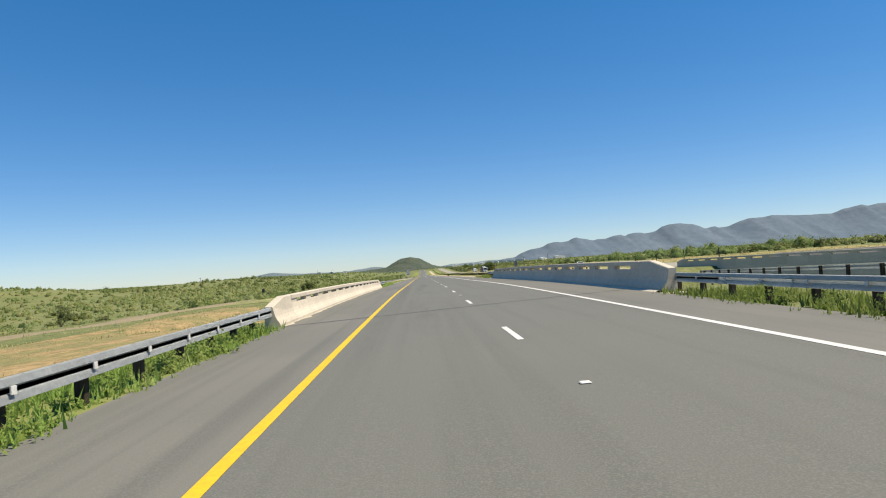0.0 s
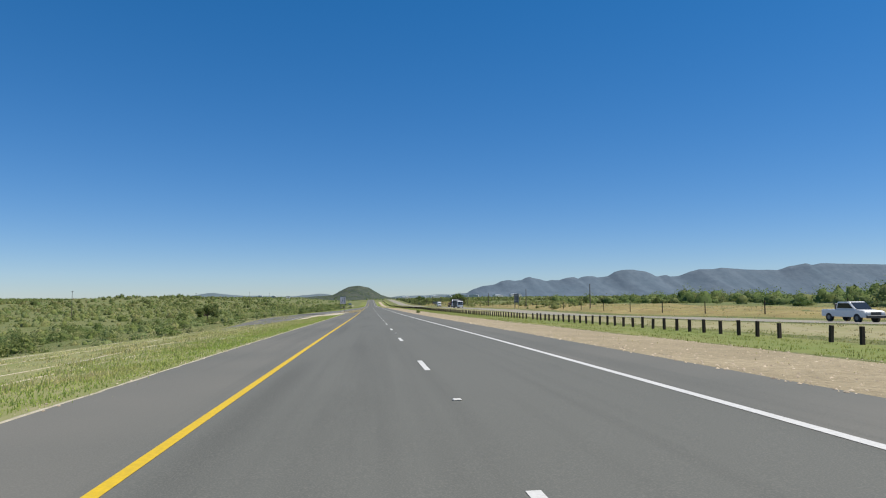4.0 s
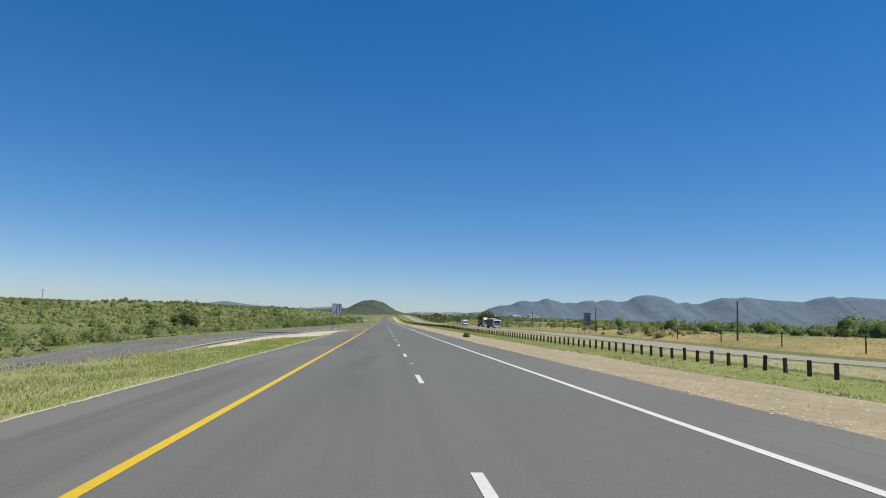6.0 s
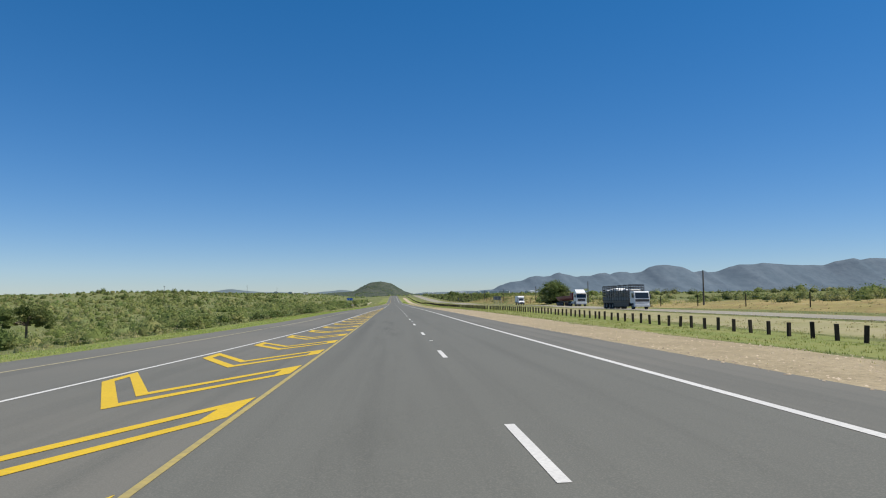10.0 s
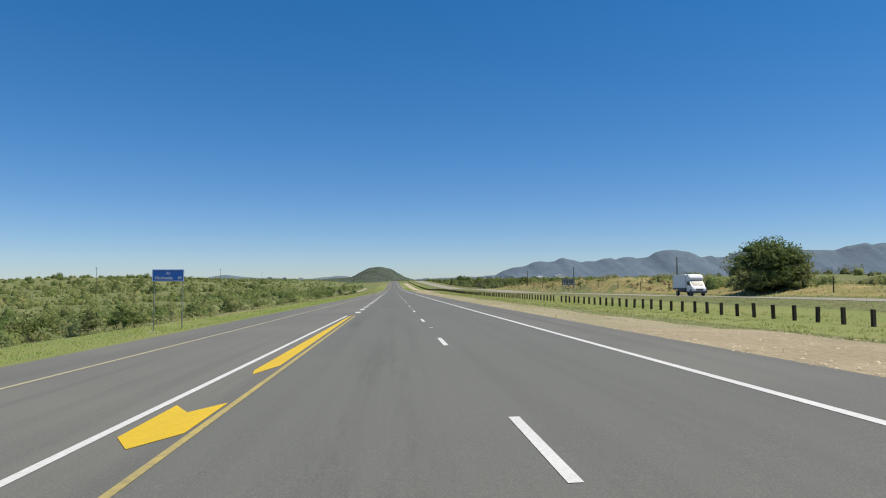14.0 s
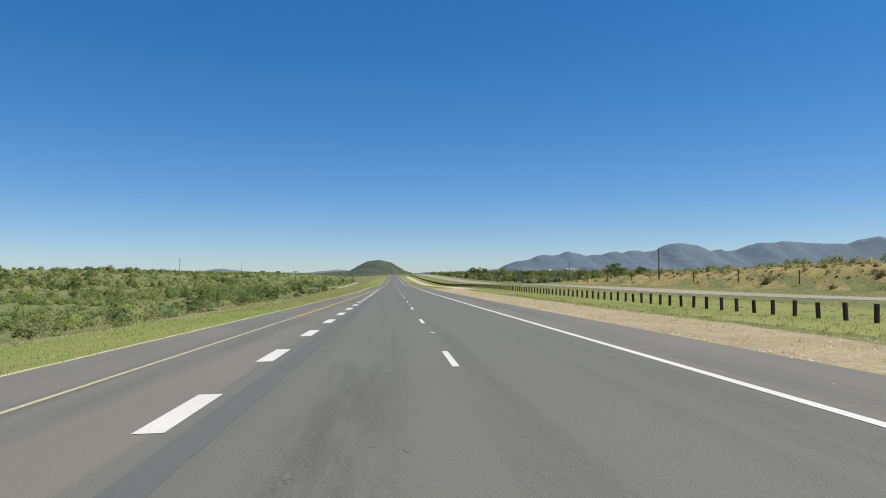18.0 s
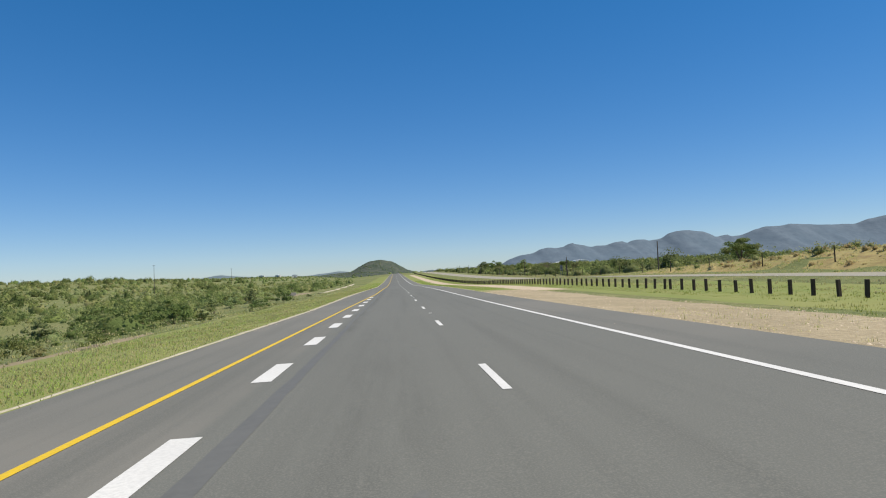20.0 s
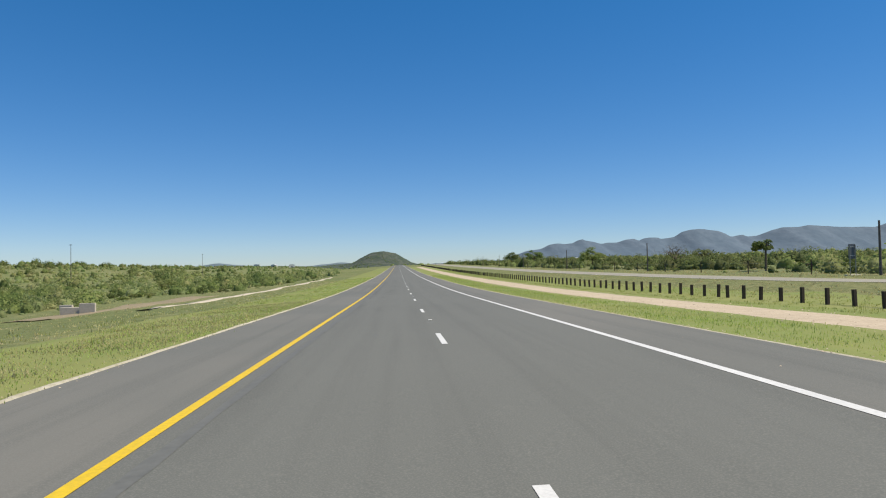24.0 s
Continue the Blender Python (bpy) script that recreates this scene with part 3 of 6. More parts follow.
paint_line("edge_line", 200, 262.5, lambda y: line_tab(INNER, y), 0.16, M_WHITE, "white line of the slip road beside the sandy nose",
           lambda x, y: base(y) + CROSSFALL * x - 0.07 - slip_dip(y), 4.0, 0.012)

# ---------- mountains and hills ----------
SLOPES = {}


def ridge(name, outline, y0, depth, material, label, seed, base_z=-14.0, spur=1.0):
    """A range whose crest follows (x, height) marks; folds run down towards the viewer."""
    xs = steps(outline[0][0], outline[-1][0], 16)
    rows = 26
    verts, faces = [], []

    def rise(x, v):
        """v: 0 at the near foot, 0.62 at the crest, 1 at the far foot."""
        hgt = 0.3 * lerp_tab(outline, x) + 0.7 * line_tab(outline, x) + spur * 3 * noise.fractal((x * 0.011, seed, 2.0), 1.0, 2.0, 4) if v else 0
        up = v / 0.62 if v < 0.62 else max(0.0, 1 - (v - 0.62) / 0.38)
        fold = noise.fractal((x * 0.0042, v * 1.6, seed), 1.0, 2.0, 5) * spur
        rid = 1 - abs(noise.noise((x * 0.006 + v * 0.7, v * 0.8, seed + 9)))
        shape = up ** 1.25 * (1 - 0.55 * (1 - up) * (1 - rid))
        return base_z + (hgt - base_z) * max(0.0, shape) + fold * 16 * up * (1 - up) * 2

    def height_at(x, y):
        v = (y - y0) / depth
        for _ in range(3):
            v = (y - y0 - 60 * noise.noise((x * 0.003, seed, v))) / depth
        return rise(x, min(max(v, 0.0), 1.0))
    SLOPES[name] = height_at
    for j in range(rows + 1):
        v = j / rows
        for x in xs:
            verts.append((x, y0 + depth * v + 60 * noise.noise((x * 0.003, seed, v)), rise(x, v)))
    n = len(xs)
    for j in range(rows):
        for i in range(n - 1):
            k = j * n + i
            faces.append((k, k + 1, k + n + 1, k + n))
    ob = mesh_ob(name, verts, faces, material, True)
    return tagged(ob, label, "mountain", kind="structure")


# distance haze is tinted into the range and far hill base colours
M_RANGE = surface("range_rock_hazed", (0.092, 0.126, 0.158), (0.114, 0.146, 0.178), (0.073, 0.10, 0.13), 0.006, 0.03, 0.95, bump=0.3, depth=8.0, stretch=(1, 0.22, 1.6), spec=0.1)
M_FARHILL = surface("far_hill_hazed", (0.11, 0.145, 0.165), (0.13, 0.165, 0.18), (0.095, 0.125, 0.14), 0.006, 0.04, 0.95, bump=0.3, depth=6.0, stretch=(1, 0.22, 1.6), spec=0.1)
M_HILL = surface("hill_scrub", (0.06, 0.078, 0.055), (0.10, 0.108, 0.085), (0.032, 0.048, 0.036), 0.03, 0.11, 0.95, bump=0.8, depth=6.0, spec=0.1, lo=0.42, hi=0.6)
ridge("mountain_range", [(375, -8.7), (676, 31), (724, 57), (795, 79), (862, 87), (919, 113), (964, 120), (1013, 115), (1062, 121), (1088, 135), (1126, 143), (1145, 134), (1194, 128), (1247, 112), (1278, 121), (1335, 121), (1392, 136), (1442, 142), (1476, 129), (1507, 141), (1545, 148), (1603, 148), (1626, 139), (1700, 149), (1758, 183), (1809, 194), (1894, 195), (1984, 187), (2031, 169), (2077, 146), (2148, 158), (2175, 146), (2227, 147), (2326, 183), (2386, 199), (2485, 199), (2565, 211), (2765, 198), (3028, 196), (3110, 223), (3225, 245), (3274, 233), (3369, 247), (3971, 236), (4401, 262), (5055, 245), (6180, 270)], 3990, 900, M_RANGE, "rocky mountain range beyond the plain, painted with blue-grey haze", 1.0)
ridge("far_hills", [(-1816.0, -1.9), (-1312.0, 8.2), (-1167.0, 26.6), (-1076.0, 37.8), (-947.0, 18.8), (-799.0, 14.8), (-576.0, 6.8), (-463.0, 18.0), (-351.0, 29.2), (-256.0, 17.7), (-123.0, -5.5)], 4420, 450, M_FARHILL, "low hills on the horizon, haze tinted into their colour", 4.0)
ridge("far_hills", [(3.0, -9.1), (236.0, 10.5), (393.0, 14.5), (511.0, 22.4), (590.0, 18.5), (728.0, 6.8), (1028.0, -0.9)], 4500, 400, M_FARHILL, "low hills beyond the plain, paled by haze in their colour", 6.0)
ridge("hill", [(-345.0, -1.1), (-247.0, 8.9), (-185.0, 13.9), (-148.0, 33.9), (-111.0, 54.0), (-61.0, 61.6), (-11.0, 51.6), (27.0, 29.1), (57.0, 11.6), (102.0, -0.9), (228.0, -5.9)], 3030, 510, M_HILL, "low rounded rocky hill dotted with scrub", 8.0, spur=0.6)

# ---------- bridge parapets ----------
def parapet(side, y0, y1, x_in, z_of, label, high, bay=3.2):
    """Concrete wall with a swelling foot, a row of slots and a top rail; blocks that slope down at both ends. side: +1 stands right of the road."""
    root = empty("bridge_parapet", label, "bridge parapet", at=(x_in, y0, z_of(y0)))
    s = side
    L = y1 - y0
    sag = [z_of(y0 + L * i / 8) - z_of(y0) for i in range(9)]
    wall, rail = high * 0.69, high * 0.83

    def put(bm, name, mat=M_CONCRETE, lab=""):
        for v in bm.verts:
            v.co.z += catmull(sag, L / 8, v.co.y)
        return part(name, bm, mat, root, lab)
    swell = [(0, -0.35), (0, 0.09), (s * 0.05, 0.19), (s * 0.105, 0.27), (s * 0.15, 0.36), (s * 0.18, 0.47)]
    foot = swell + [(s * 0.21, wall), (s * 0.48, wall), (s * 0.48, -0.35)]
    solid = swell + [(s * 0.225, high - 0.025), (s * 0.25, high), (s * 0.48, high), (s * 0.50, high - 0.025), (s * 0.50, -0.35)]
    blk = 2.9
    n = round((L - 2 * blk) / bay)
    bay = (L - 2 * blk) / n
    for i in range(n):
        a, b = blk + i * bay + 0.004, blk + (i + 1) * bay - 0.004
        put(extrude_profile(foot, a, b), "wall_panel")
        put(boxed(min(s * 0.225, s * 0.47), max(s * 0.225, s * 0.47), a, a + 1.05, wall, rail - 0.001), "rail_support")
        put(boxed(min(s * 0.19, s * 0.5), max(s * 0.19, s * 0.5), a, b, rail, high, 0.018), "top_rail")
    for a, b, tip in ((0.0, blk - 0.004, 0.0), (L - blk + 0.004, L, L)):
        inner = a + 1.8 if tip == 0.0 else b - 1.8
        lo, hi = sorted((inner, b if tip == 0.0 else a))
        put(extrude_profile(solid, lo, hi), "end_block")
        lo, hi = sorted((tip, inner - 0.004 if tip == 0.0 else inner + 0.004))
        bm = extrude_profile(solid, lo, hi)
        for v in bm.verts:
            if abs(v.co.y - tip) < 1e-4 and v.co.z > high - 0.1:
                v.co.z -= 0.27
        put(bm, "end_block")
    return root


rz = lambda x: (lambda y: base(y) + CROSSFALL * x)
parapet(-1, 33.8, 86.0, -6.42, rz(-6.5), "cream concrete bridge parapet with slots, sunlit", 0.95)
parapet(1, 34.8, 88.0, 6.43, rz(6.45), "grey concrete bridge parapet with slots, face in shade", 1.06)
oz = lambda y: base(y) + lerp_tab(OPPOSITE, y) + 0.05
parapet(-1, 36.0, 96.0, 32.4, oz, "concrete parapet of the opposite bridge", 0.98)
parapet(1, 38.0, 97.0, 44.9, oz, "far concrete parapet of the opposite bridge", 0.98)
for xa, xb, zf in ((-7.0, 6.95, lambda y: base(y)), (31.9, 45.4, oz)):
    verts, faces = [], []
    for y in steps(34, 94, 5):
        for x in (xa, xb):
            c = CROSSFALL * x if xa < 0 else 0
            verts += [(x, y, zf(y) + c - (0.03 if xa < 0 else 0.05)), (x, y, zf(y) + c - 1.1)]
    for i in range(len(verts) // 4 - 1):
        k = i * 4
        faces += [(k, k + 2, k + 6, k + 4), (k + 1, k + 5, k + 7, k + 3), (k, k + 4, k + 5, k + 1), (k + 2, k + 3, k + 7, k + 6)]
    faces += [(0, 1, 3, 2), (len(verts) - 4, len(verts) - 2, len(verts) - 1, len(verts) - 3)]
    tagged(mesh_ob("bridge_deck", verts, faces, M_CONCRETE), "concrete bridge deck under the carriageway", "bridge", kind="structure")

# ---------- crash barriers at the bridge ends ----------
W_BEAM = [(0.02, 0.0), (0.085, 0.015), (0.06, 0.10), (0.035, 0.125), (0.035, 0.185), (0.085, 0.215), (0.055, 0.30), (0.0, 0.315)]


def barrier(y0, y1, xf, side, zf, label, spacing=1.905, post_mat=None, foot=0.36):
    root = empty("crash_barrier", label, "crash barrier", at=(xf(y0), y0, zf(y0)))
    ys = steps(y0, y1, 3.81)
    o = Vector((xf(y0), y0, zf(y0)))
    for a, b in zip(ys, ys[1:]):
        bm = bmesh.new()
        rows = []
        for y in (a, b + 0.08):
            rows.append([bm.verts.new((xf(y) - o.x - side * (p[0]), y - o.y, zf(y) - o.z + foot + p[1])) for p in W_BEAM])
        for i in range(len(W_BEAM) - 1):
            bm.faces.new((rows[0][i], rows[0][i + 1], rows[1][i + 1], rows[1][i]))
        bmesh.ops.solidify(bm, geom=bm.faces[:], thickness=0.006)
        part("beam", bm, M_STEEL, root)
    for y in steps(y0 + 0.4, y1 - 0.4, spacing):
        x = xf(y) - o.x + side * 0.12
        g = land(xf(y), y) - o.z - 0.3
        part("post", boxed(x - 0.075, x + 0.075, y - o.y - 0.075, y - o.y + 0.075, g, zf(y) - o.z + foot + 0.28, 0.01), post_mat or M_WOOD, root)
        part("reflector", boxed(x - side * 0.215 - 0.01, x - side * 0.215 + 0.01, y - o.y - 0.05, y - o.y + 0.05, zf(y) - o.z + foot + 0.11, zf(y) - o.z + foot + 0.21), M_WHITE, root, "small white and red reflector")
    return root


barrier(-30, 34.4, lambda y: -6.75 if y > 12 else -6.75 - 0.02 * (12 - y), -1, rz(-6.75), "galvanised steel crash barrier on wooden posts in grass")
barrier(85.6, 97.2, lambda y: -6.75, -1, rz(-6.75), "short steel crash barrier after the bridge")
barrier(-20, 35.4, lambda y: 6.95 + 0.03 * max(0, 30 - y), 1, rz(6.9), "steel crash barrier on wooden posts in tall grass", foot=0.30)
barrier(87.4, 99.8, lambda y: 6.95 + 0.03 * (y - 87), 1, rz(6.9), "steel crash barrier beyond the bridge in tall weeds", foot=0.43)
barrier(30, 92, lambda y: 16.3 + 0.245 * (y - 30), -1, lambda y: 0.02 - 0.0302 * (y - 30), "sunlit steel crash barrier slanting across the median", 3.81)

# ---------- median posts ----------
POST_ME = None
X_POST = 20.3
pb = boxed(-0.088, 0.088, -0.075, 0.075, -0.35, 0.86, 0.012)
POST_ME = bpy.data.meshes.new("median_post")
pb.to_mesh(POST_ME)
pb.free()
POST_ME.materials.append(M_WOOD)
prng = random.Random(5)
y, far_posts = 96.0, []
while y < 1330:
    if prng.random() > 0.012:
        m = pose(X_POST + prng.uniform(-0.04, 0.04), y, land(X_POST, y), prng.uniform(-2, 2), prng.uniform(-2.5, 2.5), prng.uniform(-8, 8)) @ Matrix.Diagonal((1, 1, prng.uniform(0.92, 1.06), 1))
        if y < 640:
            ob = new("median_post", POST_ME)
            ob.matrix_basis = m
            tagged(ob, "short dark creosoted wooden post in the grassy median", "post", "median posts")
        else:
            far_posts.append(m)
    y += 1.905 if prng.random() > 0.02 else 1.2
pv = np.empty(len(POST_ME.vertices) * 3, np.float32)
POST_ME.vertices.foreach_get("co", pv)
pv = pv.reshape(-1, 3)
verts, faces = [], []
for m in far_posts:
    k = len(verts)
    verts += [m @ Vector(v) for v in pv]
    faces += [tuple(i + k for i in p.vertices) for p in POST_ME.polygons]
tagged(mesh_ob("median_posts", verts, faces, M_WOOD), "row of short dark wooden posts along the median", "posts", kind="stuff")

# ---------- gravel, sand and tracks ----------
def over_land(name, y0, y1, left, right, lift, material, label, category="ground", step=5.0, cols=5):
    ys = [y for y in GY if y0 <= y <= y1]
    ob = strip(name, ys, left, right, lift, material, land, cols, (0.35, 0.35))
    return tagged(ob, label, category, kind="structure")


def wobble(y, a, seed):
    return a * noise.noise((y * 0.08, seed, 0.0)) + a * 0.5 * noise.noise((y * 0.31, seed, 4.0))


def edge_drop(x, y):
    """Ground just off the asphalt edge, level with it, falling to the land."""
    return max(land(x, y), base(y) + CROSSFALL * max(min(x, 6.15), left_edge(y)) - 0.09 * max(0.0, x - 6.15, left_edge(y) - x) - 0.02)


def shoulder(name, y0, y1, left, right, material, label, cols=4, lift=0.0):
    ys = steps(y0, y1, 0.5 if cols == 1 else 0.8)
    return tagged(strip(name, ys, left, right, lift, material, lambda x, y: edge_drop(x, y) + 0.03, max(cols, 3), (0.04, 0.04)), label, "ground", kind="structure")


def ragged(y):
    return 6.16 - 0.5 * abs(noise.noise((y * 0.33, 1, 1))) - 0.22 * abs(noise.noise((y * 1.9, 4, 1)))


swept = strip("gravel_shoulder", steps(34, 86, 0.4), lambda y: -6.44, lambda y: -6.36 + 0.55 * abs(wobble(y * 4.1, 0.8, 31.0)), 0.008, M_GRIT, cols=3, bury=(0.0, 0.03))
tagged(swept, "sand and grit swept against the parapet's foot", "ground", kind="structure")
channel = strip("kerb", steps(34.8, 88, 4), lambda y: 6.1, lambda y: 6.46, 0.05, M_CONCRETE, cols=3, bury=(0.08, 0.0))
tagged(channel, "pale concrete channel at the parapet's foot", "kerb", kind="structure")
shoulder("gravel_shoulder", 98, 452, ragged, lambda y: 13.2 + wobble(y, 1.2, 1.0), M_GRAVEL, "stony tan gravel strip beside the asphalt", 6)
shoulder("gravel_shoulder", 452, 560, ragged, lambda y: 11.6 + wobble(y, 1.2, 2.0), M_MIXED, "straw-coloured grass and gravel beside the asphalt", 5)
shoulder("gravel_shoulder", 560, 680, ragged, lambda y: 12.6 + wobble(y, 0.9, 3.0), M_GRAVEL, "stony tan gravel strip beside the asphalt", 6)
shoulder("gravel_shoulder", 676, 1180, lambda y: 10.7 + wobble(y, 0.5, 4.0), lambda y: 16.2 + wobble(y, 0.5, 5.0), M_TRACKPALE, "tan gravel track along the median", 4)
shoulder("gravel_shoulder", 100, 260, lambda y: -6.46 - abs(wobble(y * 5.1, 0.35, 6.0)), lambda y: -6.40 + 0.4 * abs(wobble(y * 5.1, 0.5, 16.0)), M_GRIT, "pale sandy rim of the asphalt", 1)
shoulder("gravel_shoulder", 560, 1180, lambda y: left_edge(y) - line_tab([(284, 0.12), (480, 0.15), (600, 0.12), (645, 0.3), (690, 0.75), (712, 0.5), (730, 0.1)], y) - abs(wobble(y * 5.1, 0.35, 7.0)), lambda y: left_edge(y) - 0.12 + 0.16 * smooth(615, 660, y) + line_tab([(640, 0.0), (690, 0.34), (715, 0.25), (745, 0.0)], y) * (0.8 + 0.5 * noise.noise((y * 0.9, 3, 3))), M_GRIT, "pale sandy rim of the asphalt", 1)
shoulder("gravel_shoulder", 700, 723, lambda y: 6.5 + wobble(y, 0.4, 41.0) + 3.6 * (1 - smooth(700, 709, y)) + 3.6 * smooth(711, 723, y), lambda y: 10.5, M_MIXED, "straw and gravel between the asphalt and the track", 4)
shoulder("gravel_shoulder", 678, 1180, lambda y: 6.12, lambda y: 6.28 + abs(wobble(y * 5.1, 0.35, 8.0)), M_GRIT, "pale sandy rim of the asphalt", 1)
LE0 = left_edge
over_land("dirt_track", -60, 140, lambda y: -31.0 + wobble(y, 0.8, 9.0) - 0.02 * (y - 60), lambda y: -25.5 + wobble(y, 0.8, 10.0) - 0.02 * (y - 60), 0.12, M_TRACK, "bare sandy track through the bush")
over_land("dirt_track", 800, 960, lambda y: -24.0 + wobble(y, 2.4, 11.0), lambda y: -22.2 + wobble(y, 2.4, 12.0), 0.08, M_SAND, "pale washed-out sandy gully below the verge")
over_land("dirt_track", 500, 670, lambda y: -25.0 + wobble(y, 1.8, 13.0), lambda y: -20.0 + wobble(y, 2.5, 14.0), 0.10, M_TRACK, "bare tan patch below the verge")
over_land("verge", 565, 650, lambda y: -20.5 + wobble(y, 1.8, 61.0), lambda y: -15.0 + wobble(y * 2.0, 1.5, 62.0), 0.06, M_STRAWTURF, "pale straw and sand at the foot of the verge", "grass", cols=5)
over_land("dirt_bank", -40, 70, lambda y: -22.0 + wobble(y, 1.5, 15.0), lambda y: -8.5 + wobble(y, 1.0, 16.0), 0.10, M_EARTH, "bare orange-brown earth bank")

for a, b, wide, turf in ((-50, 34, 9.0, M_VERGE), (86, 258, 24.0, M_DRYVERGE), (284, 1180, 9.0, M_VERGE)):
    wide_at = (lambda y: 24.0 - 15.0 * smooth(165, 225, y)) if wide > 9 else (lambda y: 9.0)
    ob = strip("verge", steps(a, b, 5), lambda y: LE0(y) - wide_at(y) + wobble(y, 1.5, 21.0), lambda y: LE0(y) + 0.02, 0.0, turf, lambda x, y: edge_drop(x, y) + 0.012, 8, (0.2, 0.0))
    tagged(ob, "yellow-green mown turf falling away from the asphalt", "grass", kind="structure")
for x, w, seed in ((-10.6, 0.9, 51.0), (-13.4, 0.6, 52.0), (-18.5, 1.2, 53.0), (-23.0, 0.9, 54.0)):
    washed = strip("gravel_shoulder", steps(100, 190, 1), lambda y: x + wobble(y, 0.8, seed) - w * max(0.0, noise.noise((y * 0.21, seed, 1.0))) - 0.02, lambda y: x + wobble(y, 0.8, seed) + w * max(0.0, noise.noise((y * 0.21, seed, 1.0))),
                   0.0, M_SAND, lambda x, y: edge_drop(x, y) + 0.035, 2, (0.05, 0.05))
    tagged(washed, "pale streak of bare sand in the dry verge", "ground", kind="structure")
ob = strip("verge", steps(98, 680, 5), lambda y: 12.4 + wobble(y, 0.8, 22.0), lambda y: line_tab([(98, 22.5), (360, 23), (430, 29), (640, 30)], y) + wobble(y, 1.0, 23.0), 0.0, M_VERGE, lambda x, y: land(x, y) + 0.015, 8, (0.1, 0.1))
tagged(ob, "green turf in the median round the posts", "grass", kind="structure")
ob = strip("verge", steps(674, 1180, 5), lambda y: 6.2, lambda y: 28.0 + wobble(y, 1.5, 23.0), 0.0, M_VERGE, lambda x, y: edge_drop(x, y) + 0.012, 12, (0.0, 0.2))
tagged(ob, "green turf in the median round the posts", "grass", kind="structure")

over_land("verge", 95, 430, lambda y: 21.5 + wobble(y, 1.0, 29.0), lambda y: 32.4, 0.02, M_STRAWTURF, "pale straw-covered slope up to the opposite road", "grass", cols=6)
over_land("verge", 60, 745, lambda y: 45.6, lambda y: 72.0 + wobble(y, 4.0, 24.0), 0.05, M_BANKGRASS, "golden dry grass bank with brown patches", "grass", cols=9)
over_land("dirt_track", 798, 850, lambda y: -36.0 + wobble(y, 2.5, 26.0), lambda y: -29.5 + wobble(y, 2.5, 27.0), 0.08, M_TRACK, "bare pinkish earth round the culvert", cols=5)
# ---------- loose stones ----------
rng = np.random.default_rng(11)


def scatter_stones(name, n, y0, y1, x0, x1, lo, hi, label):
    octa = np.array([(1, 0, 0), (-1, 0, 0), (0, 1, 0), (0, -1, 0), (0, 0, 1)])
    tri = np.array([(0, 2, 4), (2, 1, 4), (1, 3, 4), (3, 0, 4)])
    ys = rng.uniform(y0, y1, n)
    xs = x0 + (x1 - x0) * rng.random(n) ** 1.2
    zs = np.array([edge_drop(float(x), float(y)) + 0.025 for x, y in zip(xs, ys)])
    sz = lo + (hi - lo) * rng.random(n) ** 3
    v = octa[None] * (sz[:, None, None] * rng.uniform(0.6, 1.3, (n, 5, 1))) * np.array([1, 1, 0.7])
    a = rng.uniform(0, 6.28, n)
    c, s = np.cos(a)[:, None], np.sin(a)[:, None]
    v = np.stack([v[..., 0] * c - v[..., 1] * s, v[..., 0] * s + v[..., 1] * c, v[..., 2]], -1)
    v += np.stack([xs, ys, zs], -1)[:, None]
    loops = (tri[None] + (np.arange(n) * 5)[:, None, None]).ravel()
    return tagged(array_ob(name, v.reshape(-1, 3), loops, 3, M_STONE), label, "stones", kind="stuff")


scatter_stones("gravel_stones", 24000, 98, 452, 6.0, 13.5, 0.016, 0.06, "loose brown stones on the gravel strip")
scatter_stones("gravel_stones", 3500, 452, 560, 6.1, 12.0, 0.01, 0.04, "loose stones among the straw beside the asphalt")
scatter_stones("gravel_stones", 2000, 684, 900, -6.3, -7.0, 0.008, 0.02, "pale chips along the rim of the asphalt")
scatter_stones("gravel_stones", 2200, 684, 900, 6.1, 6.7, 0.01, 0.03, "pale chips along the rim of the asphalt")
scatter_stones("gravel_stones", 1500, 640, 716, -6.3, -7.2, 0.008, 0.022, "pinkish gravel along the rim of the asphalt")
scatter_stones("gravel_stones", 900, 100, 256, -6.3, -7.0, 0.01, 0.04, "pale chips along the rim of the asphalt")
scatter_stones("gravel_stones", 160, 60, 860, 4.4, 6.1, 0.008, 0.026, "small stones thrown onto the hard shoulder")
scatter_stones("gravel_stones", 8000, 560, 680, 6.1, 12.8, 0.012, 0.05, "loose brown stones on the gravel strip")
scatter_stones("gravel_stones", 8000, 678, 900, 10.8, 16.4, 0.015, 0.05, "loose stones on the gravel track")

